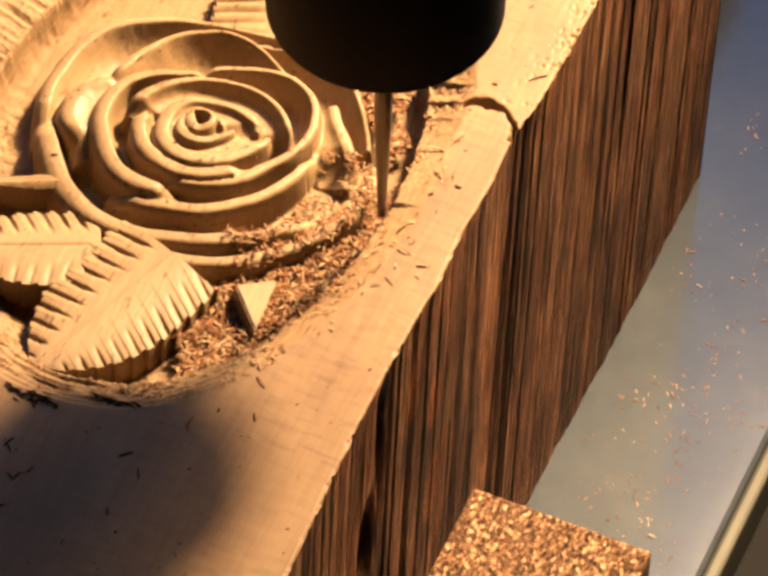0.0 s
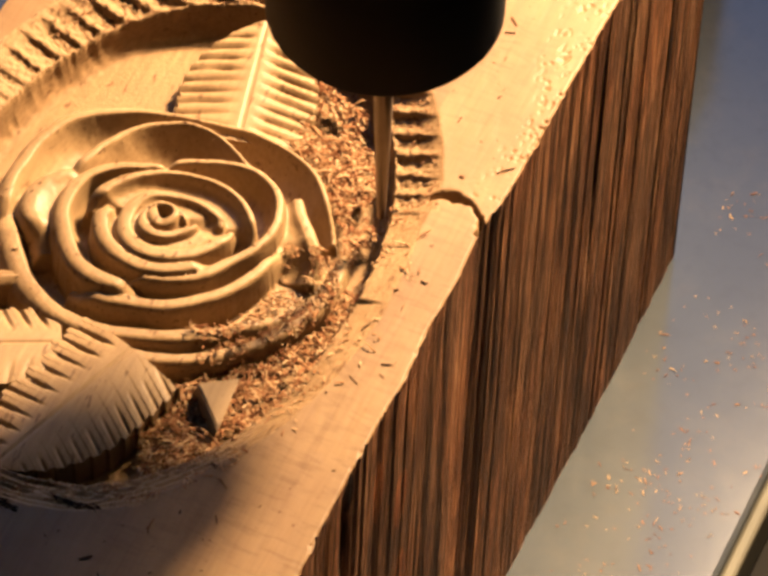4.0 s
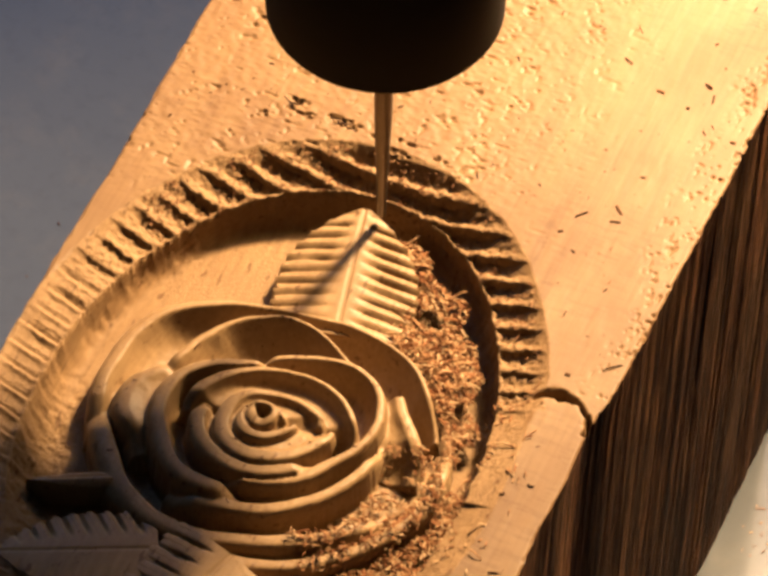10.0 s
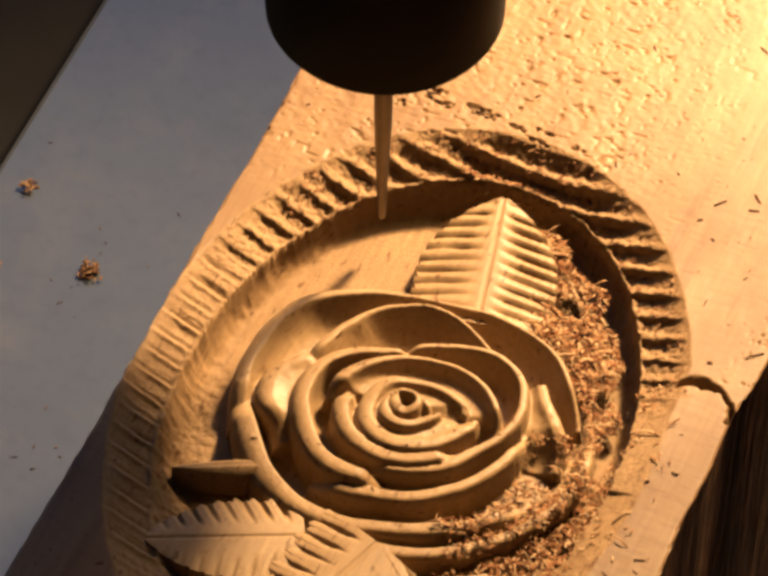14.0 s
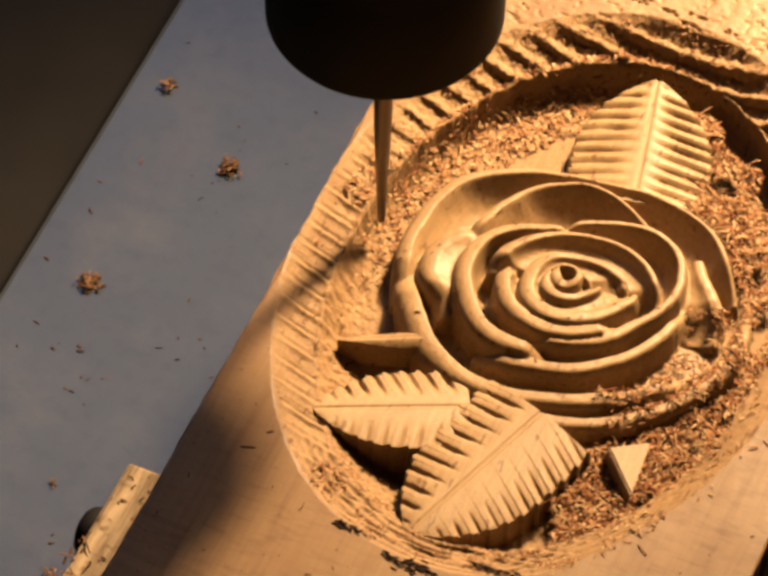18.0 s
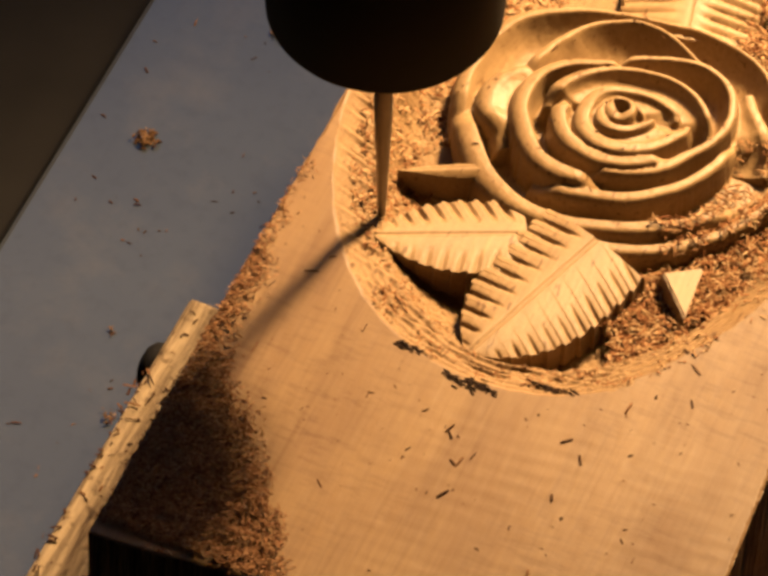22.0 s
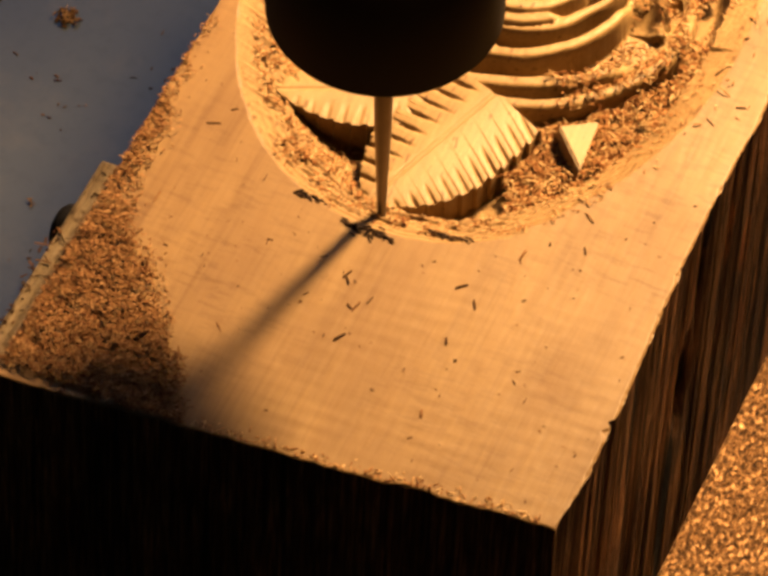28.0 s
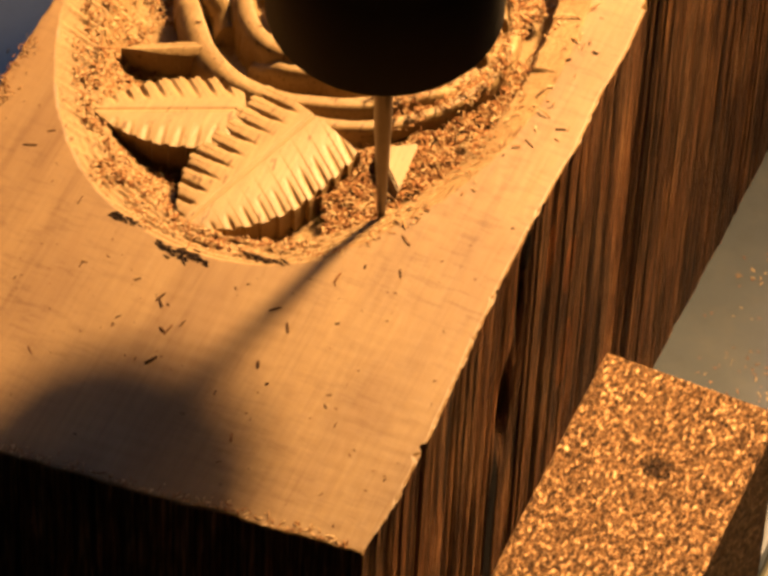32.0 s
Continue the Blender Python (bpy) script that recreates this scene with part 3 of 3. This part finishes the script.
def sepal(parent, corners, w):
    """A small three-cornered leaf tip with steep, slightly flared walls."""
    bm = bmesh.new()
    cu, cv = sum(c[0] for c in corners) / 3, sum(c[1] for c in corners) / 3
    top = [bm.verts.new((u * MM, v * MM, (BLOCK_H + w - 0.5 * k) * MM)) for k, (u, v) in enumerate(corners)]
    low = [bm.verts.new(((cu + (u - cu) * 1.1 - 2.0) * MM, (cv + (v - cv) * 1.15) * MM, (BLOCK_H + FLOOR_W - 1) * MM)) for u, v in corners]
    bm.faces.new(top)
    for k in range(3):
        bm.faces.new((top[k], low[k], low[(k + 1) % 3], top[(k + 1) % 3]))
    bmesh.ops.recalc_face_normals(bm, faces=bm.faces[:])
    bmesh.ops.bevel(bm, geom=bm.edges[:], offset=0.3 * MM, segments=2, affect="EDGES")
    return part("leaf_tip", bm, M_CARVED, parent, "small three-cornered carved leaf tip")


# ---- shavings ----
def shavings(name, u, v, lift, rng, size, mat, label, category="shavings", curl=1.0, tilt=0.5, slim=1.0, along=None):
    """Many small curled strips of wood lying at u, v, each a bent bar of its own."""
    n = len(u)
    ln, wd, th = size * np.clip(rng.lognormal(-0.1, 0.5, n), 0.3, 2.6), size * rng.uniform(0.12, 0.30, n) * slim, size * rng.uniform(0.07, 0.14, n)
    ang, bend = rng.uniform(0, 2 * np.pi, n), rng.uniform(-1.6, 1.6, n) * curl
    if along is not None:
        ang = rng.normal(-0.1, along, n)
    tip = rng.normal(0, tilt, n)
    k = 4
    verts = np.zeros((n, k, 4, 3))
    for j in range(k):
        s = (j / (k - 1) - 0.5) * ln
        a = ang + bend * (j / (k - 1) - 0.5)
        cx, cy = s * np.cos(ang + bend * 0.25), s * np.sin(ang + bend * 0.25)
        arch = (1 - (2 * j / (k - 1) - 1) ** 2) * 0.22 * ln * np.abs(bend) / 1.6
        cz = arch + s * np.sin(tip) * 0.6 + np.abs(np.sin(tip)) * ln * 0.3
        for c, (p, q) in enumerate(((-1, 0), (1, 0), (1, 1), (-1, 1))):
            verts[:, j, c, 0] = u + cx - np.sin(a) * p * wd / 2
            verts[:, j, c, 1] = v + cy + np.cos(a) * p * wd / 2
            verts[:, j, c, 2] = lift + cz + q * th
    base = (np.arange(n) * k * 4)[:, None]
    f = []
    for j in range(k - 1):
        for c in range(4):
            d = (c + 1) % 4
            f.append([j * 4 + c, j * 4 + d, j * 4 + 4 + d, j * 4 + 4 + c])
    f += [[3, 2, 1, 0], [(k - 1) * 4 + c for c in range(4)]]
    faces = (base[:, :, None] + np.array(f)[None]).reshape(-1, 4)
    ob = mesh_ob(name, verts.reshape(-1, 3) * MM, faces, mat)
    return tagged(ob, label, category, "", "stuff")


def rest_height(u, v):
    return ground_height(u, v) + BLOCK_H


# ---- building ----
def build_setting():
    bm = box(-2.4, 2.4, -2.4, 1.9, -0.1, 0.0)
    tagged(part("floor", bm, M_FLOOR, None), "grey concrete workshop floor", kind="structure")
    tagged(part("ceiling", box(-2.4, 2.4, -2.4, 1.9, 4.6, 4.7), M_WALL, None), "plain painted ceiling", kind="structure")
    tagged(part("wall_south", box(-2.4, 2.4, -2.5, -2.4, 0.0, 4.6), M_WALL, None), "plain painted wall", kind="structure")
    tagged(part("wall_west", box(-2.5, -2.4, -2.5, 2.0, 0.0, 4.6), M_WALL, None), "plain painted wall", kind="structure")
    tagged(part("wall_east", box(2.4, 2.5, -2.5, 2.0, 0.0, 4.6), M_WALL, None), "plain painted wall", kind="structure")
    wall = tagged(new("wall_north"), "plain painted wall with a wide window", kind="structure")
    for x0, x1, z0, z1 in ((-2.4, -2.2, 0, 4.6), (2.2, 2.4, 0, 4.6), (-2.2, 2.2, 0, 1.9), (-2.2, 2.2, 4.5, 4.6)):
        part("wall_panel", box(x0, x1, 1.9, 2.0, z0, z1), M_WALL, wall)
    win = tagged(new("window_1"), "wide window with white frame", kind="structure")
    for x0, x1, z0, z1 in ((-2.2, 2.2, 1.9, 1.96), (-2.2, 2.2, 4.44, 4.5), (-2.2, -2.14, 1.96, 4.44), (2.14, 2.2, 1.96, 4.44)):
        part("window_frame", box(x0, x1, 1.92, 1.98, z0, z1), M_FRAME, win)


def build_machine():
    bed = tagged(new("machine_bed"), "dark painted machine bed under the sliding table", "machine bed")
    part("bed_top", box(-0.75, 0.75, -0.75, 0.75, 0.80, TABLE_Z - 0.014, 0.004), M_BED, bed)
    part("pedestal", box(-0.55, 0.55, -0.55, 0.55, 0.0, 0.80, 0.01), M_BED, bed)
    table = tagged(new("work_table"), "grey milled metal work table with scattered chips", "work table")
    part("plate", box(-169.5 * MM, 53.0 * MM, -0.26, 0.42, -14 * MM, 0, 0.0012), M_PLATE, table, "grey milled metal plate")
    # thin strip in an olive tone of its own along the right edge
    part("edge_strip", box(53.0 * MM, 56.0 * MM, -0.26, 0.42, -13.5 * MM, -0.6 * MM, 0.0008), M_EDGE, table, "narrow dark olive strip along the plate edge")
    rides(table)
    spindle = tagged(new("spindle"), "black spindle with a slender tapered bit", "spindle")
    s = MM
    nose = lathe([(17.5 * s, 54.0 * s), (19.2 * s, 54.2 * s), (19.7 * s, 55.0 * s), (20.0 * s, 75 * s), (20.9 * s, 150 * s), (34 * s, 152 * s), (34 * s, 300 * s)], 96)
    part("nose", nose, M_BLACK, spindle, "black cylindrical spindle nose", True)
    bit = lathe([(0.35 * s, -0.25 * s), (0.60 * s, 0.0), (0.72 * s, 0.5 * s), (1.55 * s, 26 * s), (1.6 * s, 30 * s), (1.6 * s, 58 * s)], 32)
    part("bit", bit, M_STEEL, spindle, "tapered steel engraving bit", True)
    return spindle


def build_clamps():
    lath = tagged(new("batten"), "pale pine batten with a black knob, clamped along the oak block", "batten")
    part("board", box(-12 * MM, 12 * MM, -170 * MM, 0, 0, 73 * MM, 0.0008), M_LATH, lath, "pale rough-sawn pine board")
    rides(lath, -93.4, -22.5, 0.0, -0.4)
    prof = [(4.6, 0), (5.0, 0.6), (5.1, 2.6), (4.7, 4.2), (3.7, 5.2), (2.0, 5.8), (0.5, 6.0)]
    dome = lathe([(r * MM, z * MM) for r, z in prof], 32)
    bmesh.ops.rotate(dome, verts=dome.verts[:], cent=(0, 0, 0), matrix=Matrix.Rotation(radians(-90), 3, "Y"))
    bmesh.ops.translate(dome, verts=dome.verts[:], vec=(-12.0 * MM, -8.5 * MM, 60 * MM))
    part("knob", dome, M_BLACK, lath, "black domed clamp knob", True)
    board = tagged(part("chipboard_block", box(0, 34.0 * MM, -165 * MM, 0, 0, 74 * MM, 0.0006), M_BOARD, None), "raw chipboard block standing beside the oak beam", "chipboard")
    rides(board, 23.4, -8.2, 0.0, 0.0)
    # plain dark box that fills the dark area behind the beam
    rear = tagged(part("rear_dark_block", box(-60 * MM, 0, 0, 40 * MM, 0, 60 * MM, 0.003), M_BLACK, None), "plain black block behind the oak beam", "clamp")
    rides(rear, -6.0, 190.0, 0.0)


def build_chips():
    rng = np.random.default_rng(5)

    def scatter(n, keep, u0, u1, v0, v1):
        u, v = rng.uniform(u0, u1, n), rng.uniform(v0, v1, n)
        m = keep(u, v)
        return u[m], v[m]

    def rose_r(u, v):
        return np.hypot(u - ROSE_U, v - ROSE_V)

    # shavings heaped on the floor of the relief, between rose and rim
    def heap(u, v):
        d, a = outside(u, v)
        return (d < np.where((a > 8) & (a < 90), -2.6 + 2 * value_noise(u, v, 4, 47), 0.2)) & (rose_r(u, v) > np.where((a > 320) | (a < 15), 21.5, 30.5)) & ((a < 84) | (a > 300)) & (value_noise(u, v, 4, 41) + rng.uniform(-0.4, 0.4, len(u)) > -0.42)
    def heap_bed(u, v):
        i, j = np.clip(np.rint((u - ROSE_U + 36) / 0.2).astype(int), 0, 360), np.clip(np.rint((v - ROSE_V + 36) / 0.2).astype(int), 0, 360)
        return np.maximum(np.maximum(rest_height(u, v), BLOCK_H - 8.6 + 0.6 * value_noise(u, v, 3.0, 46)), ROSE_TOP[0][i, j] + BLOCK_H)

    def thin(u, v, share):
        m = (rose_r(u, v) > 31) | (rng.uniform(0, 1, len(u)) < share)
        return u[m], v[m]
    u, v = thin(*scatter(34000, heap, -38, 2, -45, 58), 0.3)
    rides(shavings("shavings_heap", u, v, heap_bed(u, v) + rng.uniform(0, 0.9, len(u)), rng, 0.9, M_CHIP, "reddish fresh shavings heaped beside the rose", slim=1.1, curl=0.8))
    u, v = thin(*scatter(6500, heap, -38, 2, -45, 58), 0.3)
    rides(shavings("curled_shavings", u, v, heap_bed(u, v) + rng.uniform(0.2, 1.0, len(u)), rng, 1.6, M_CHIP, "longer curled shavings on top of the heap", slim=0.6, curl=1.5, tilt=0.35))
    # those that the bit throws up as it goes round the far and left side
    for a0, t0 in ((95, 13.6), (115, 14.3), (135, 15.0), (155, 15.8), (175, 17.3), (190, 18.5), (205, 20.0), (220, 21.5), (235, 23.5), (250, 25.5), (265, 27.2), (280, 29.0)):
        def sector(u, v):
            d, a = outside(u, v)
            return (d > -9) & (d < 2.5 + 3.5 * (a0 > 170)) & (rose_r(u, v) > 26) & (a > a0 - 8) & (a < a0 + 12) & (value_noise(u, v, 4, 42) > (-0.8 if a0 < 165 else -0.5))
        u, v = scatter(24000 if a0 < 165 else 12000, sector, -84, -10, -62, 62)
        rides(shavings("loose_shavings", u, v, rest_height(u, v) + rng.uniform(0, 0.7, len(u)), rng, 0.8, M_CHIP, "pale loose shavings beside the milled rim", slim=1.6, tilt=0.25), rise=t0)
    # chips spilled over the rim beside the heap
    def spill(u, v):
        d, a = outside(u, v)
        return (d > -2.5) & (d < 9.5) & ((a > 318) | (a < 24)) & (rng.uniform(0, 1, len(u)) < 0.75 * np.exp(-np.clip(d, 0, 20) / 4.0)) & (value_noise(u, v, 3.5, 49) + rng.uniform(-0.5, 0.5, len(u)) > -0.1)
    u, v = scatter(5200, spill, -20, 16, -45, 30)
    rides(shavings("spilled_shavings", u, v, rest_height(u, v) + rng.uniform(0, 0.35, len(u)), rng, 1.0, M_CHIP, "reddish shavings spilled over the milled rim", slim=1.0, curl=0.7, tilt=0.25))
    # crumbs in the torn steps of the rim
    def ribs(u, v):
        d, a = outside(u, v)
        return (d > 1.0) & (d < 8.5) & (a > 20) & (a < 150) & (value_noise(u, v, 5, 50) > 0.05)
    u, v = scatter(9000, ribs, -82, 4, -30, 66)
    rides(shavings("rim_crumbs", u, v, rest_height(u, v) + rng.uniform(0, 0.2, len(u)), rng, 0.6, M_DRIFT, "reddish crumbs caught in the milled steps", slim=1.5, tilt=0.3))
    def near_rim(u, v):
        d, a = outside(u, v)
        return (d > -1.0) & (d < 8.2) & (a > 236) & (a < 322) & (value_noise(u, v, 3, 54) + rng.uniform(-0.6, 0.6, len(u)) > 0.1)
    u, v = scatter(7500, near_rim, -80, 4, -66, -30)
    rides(shavings("near_rim_crumbs", u, v, rest_height(u, v) + rng.uniform(0, 0.15, len(u)), rng, 0.62, M_CHIP, "pale crumbs and torn grain along the near rim", slim=1.6, tilt=0.25))
    # crumbs caught on the petals
    r, a = 29 * np.sqrt(rng.uniform(0, 1, 150)), rng.uniform(0, 2 * np.pi, 150)
    u, v = r * np.cos(a), r * np.sin(a)
    lift = ROSE_TOP[0][np.rint((u + 36) / 0.2).astype(int), np.rint((v + 36) / 0.2).astype(int)] + BLOCK_H + 0.03
    rides(shavings("petal_crumbs", u + ROSE_U, v + ROSE_V, lift, rng, 0.6, M_DARKCHIP, "small dark crumbs caught on the petals", tilt=0.2, curl=0.2, slim=1.3))
    # dark crumbs on the floor of the relief
    def floor_left(u, v):
        d, a = outside(u, v)
        return (d < 4) & (rose_r(u, v) > 29) & (a > 85) & (a < 290)
    u, v = scatter(380, floor_left, -80, -10, -60, 60)
    rides(shavings("dark_crumbs", u, v, rest_height(u, v) + 0.4, rng, 0.85, M_DARKCHIP, "dark crumbs strewn over the carved floor", tilt=0.2, curl=0.2), rise=15.0)
    # the drift in the near left corner of the block
    def corner(u, v):
        return (u < np.maximum(-49.5 - 0.77 * (v + 107), -76.5 - 3.0 * smoothstep(-60, -35, v)) + 2.2 * value_noise(u, v, 6, 43) + rng.normal(-1.5, 1.6, len(u))) & (v > front_edge(u) + 0.5) & (u > U_LEFT + 0.3) & (rng.uniform(0, 1, len(u)) < 0.4 + 0.6 * smoothstep(-30, -70, v))
    u, v = scatter(30000, corner, -82, -48, -114, -30)
    for lo, hi, t0 in ((-120, -92, 20.5), (-92, -74, 21.0), (-74, -56, 21.5), (-56, -30, 22.0)):
        m = (v >= lo) & (v < hi)
        rides(shavings("shavings_drift", u[m], v[m], rest_height(u[m], v[m]) + (1.0 + 1.0 * value_noise(u[m], v[m], 2.2, 48)) * rng.uniform(0, 1.0, m.sum()), rng, 0.66, M_DRIFT, "drift of reddish shavings on the block's corner", slim=1.4), rise=t0)
    # crumbs caught along the near edge
    u = rng.uniform(-72, 14, 300)
    v = front_edge(u) + 0.5 + np.abs(rng.normal(0, 0.9, 300))
    rides(shavings("edge_crumbs", u, v, rest_height(u, v), rng, 0.8, M_CHIP, "crumbs and torn fibres along the near edge", tilt=0.3, slim=1.1), rise=22.0)
    # single slivers on the top face
    def top(u, v):
        return outside(u, v)[0] > 7
    u, v = scatter(120, top, -80, 15, -105, 130)
    rides(shavings("slivers", u, v, rest_height(u, v) + 0.02, rng, 1.0, M_DARKCHIP, "dark slivers scattered over the top face", tilt=0.1, slim=0.8, curl=0.12))
    # specks of dust on the planed face
    u, v = scatter(900, lambda u, v: (outside(u, v)[0] > 8) & (value_noise(u, v, 8, 55) + rng.uniform(-0.6, 0.6, len(u)) > 0.0), -80, 15, -105, 130)
    rides(shavings("dust_specks", u, v, rest_height(u, v) + 0.01, rng, 0.38, M_DARKCHIP, "fine dark specks on the planed face", tilt=0.1, slim=2.0, curl=0.2))
    # slivers that lie singly on the planed face
    spots = [(-6.0, -41.3), (-3.0, -44.0), (-7.0, -52.2), (-10.3, -56.4), (-1.0, -51.1), (-17.1, -67.0), (-13.6, -69.7), (-14.9, -78.9), (-19.0, -87.4), (-11.9, -82.1), (-12.7, -94.7), (-35.7, -72.7), (-35.1, -73.9), (-31.5, -85.6), (-32.6, -78.9), (-31.6, -78.5),
             (3.5, 111.7), (5.7, 102.0), (7.5, 99.5), (4.2, 95.8), (14.1, 91.8), (1.8, 69.5), (2.2, 66.8), (-3.7, 65.9), (-5.5, 61.0), (-1.5, 97.4), (-9.2, 101.6), (11.6, -10.0), (6.8, 5.3), (5.2, -3.6), (7.2, 32.9), (13.6, 37.4), (4.8, -19.6)]
    u, v = np.array(spots).T
    rides(shavings("lone_slivers", u, v, rest_height(u, v) + 0.03, rng, 1.35, M_DARKCHIP, "dark slivers lying singly on the planed face", tilt=0.08, slim=1.0, curl=0.4))
    # torn tufts along the near rim
    tufts = [(-48.4, -59.7, 22, 2.2), (-35.4, -62.5, 44, 3.6), (-22.8, -57.3, 40, 3.4), (-6.1, -40.8, 2, 0.4), (10.3, 8.8, 2, 0.4), (-48.9, 68.0, 6, 2.4), (-57.9, 68.5, 4, 2.0)]
    uu, vv = [], []
    for cu, cv, k, spread in tufts:
        uu.append(cu + rng.normal(0, spread * 0.6, k))
        vv.append(cv + rng.normal(0, spread * 0.18, k))
    u, v = np.concatenate(uu), np.concatenate(vv)
    rides(shavings("torn_fibres", u, v, rest_height(u, v) + 0.05, rng, 1.25, M_FIBRE, "dark torn fibres along the milled rim", tilt=0.1, slim=0.7, curl=0.15, along=0.35))
    # dust and chips on the plate
    u, v = scatter(3600, lambda u, v: (u > 20) & (value_noise(u, v, 9, 52) + rng.uniform(-0.5, 0.5, len(u)) > 0.25), 20, 52, -100, 300)
    rides(shavings("plate_chips", u, v, np.full(len(u), 0.05), rng, 0.6, M_CHIP, "small pale chips scattered over the metal table", tilt=0.1, slim=1.5))
    u, v = scatter(420, lambda u, v: value_noise(u, v, 12, 53) + rng.uniform(-0.5, 0.5, len(u)) + smoothstep(20, -60, v) * 0.5 > 0.3, -166, -106, -120, 130)
    rides(shavings("plate_crumbs", u, v, np.full(len(u), 0.05), rng, 0.8, M_DARKCHIP, "dark crumbs scattered over the metal table", tilt=0.1, slim=1.5))
    # crumbs on the batten
    u, v = rng.uniform(-105, -82, 150), rng.uniform(-120, -24, 150)
    rides(shavings("batten_chips", u, v, np.full(150, 73.05), rng, 1.0, M_DARKCHIP, "dark crumbs scattered along the batten", tilt=0.2))
    u = np.concatenate([-105.2 + rng.normal(0, 0.7, 46), rng.uniform(-104, -83, 60)])
    v = np.concatenate([rng.uniform(-120, -40, 46), rng.uniform(-120, -26, 60)])
    rides(shavings("batten_slivers", u, v, np.full(len(u), 73.1), rng, 1.2, M_DARKCHIP, "larger dark slivers caught on the batten", tilt=0.3, slim=1.3, curl=0.6))
    # clumps lying on the plate
    for cu, cv, k, size in ((-141.2, 102.1, 26, 1.9), (-153.9, 63.9, 24, 1.9), (-161.3, 116.2, 6, 1.8), (-139.7, 16.0, 4, 1.0), (-131.3, -4.0, 5, 1.4)):
        k *= 3
        u, v = rng.normal(0, size * 0.5, k), rng.normal(0, size * 0.5, k)
        ob = shavings("shavings_clump", u, v, rng.uniform(0, size * 0.8, k), rng, size * 0.5, M_CLUMP, "small clump of shavings on the metal table", "clump of shavings", tilt=0.3, slim=2.2)
        rides(ob, cu, cv, 0.1)


def motions():
    for ob, place, rise in RIDERS:
        rows = []
        for t, x, y in SLIDE:
            down = -0.014 if rise is not None and t < rise else 0.0
            rows.append((t, pose(x * MM, y * MM, TABLE_Z + down, 0, 0, YAW) @ place))
        walk(ob, rows)
    walk(spindle, [(t, pose(0, 0, TOP_Z + (z - 4.0) * MM, 0, -1.2, 0)) for t, z in LIFT])


build_setting()
spindle = build_machine()
build_clamps()
block = build_block()
build_rose(block)
leaf(block, (-29.5, -22.0), (-40.3, -54.2), 11.5, -3.2, -3.6, 10, 1.5, -0.5, (0.75, 1.3), 0.62, (0.12, 0.04), (0.45, 0.15), notch=3.4)
leaf(block, (-41.0, -25.0), (-64.5, -37.8), 8.6, -4.4, -2.6, 9, 0.9, 0.5, (0.35, 0.95), 0.62, (0.1, 0.1), (0.35, 0.25))
leaf(block, (-54.0, -14.6), (-67.2, -21.2), 2.0, -4.4, -4.8, 4, 1.2, 0.4, (0.1, 0.1), 0.9, point=1.3)
sepal(block, ((-16.8, -23.6), (-10.9, -19.2), (-9.9, -30.6)), -4.3)
leaf(block, (-33.2, 29.0), (-39.0, 55.0), 12.5, -6.4, -4.2, 11, 1.3, 0.2, (0.75, 0.85), 0.62, (-0.06, -0.06), (0.05, 0.05), notch=1.0)
rides(block)
build_chips()
motions()
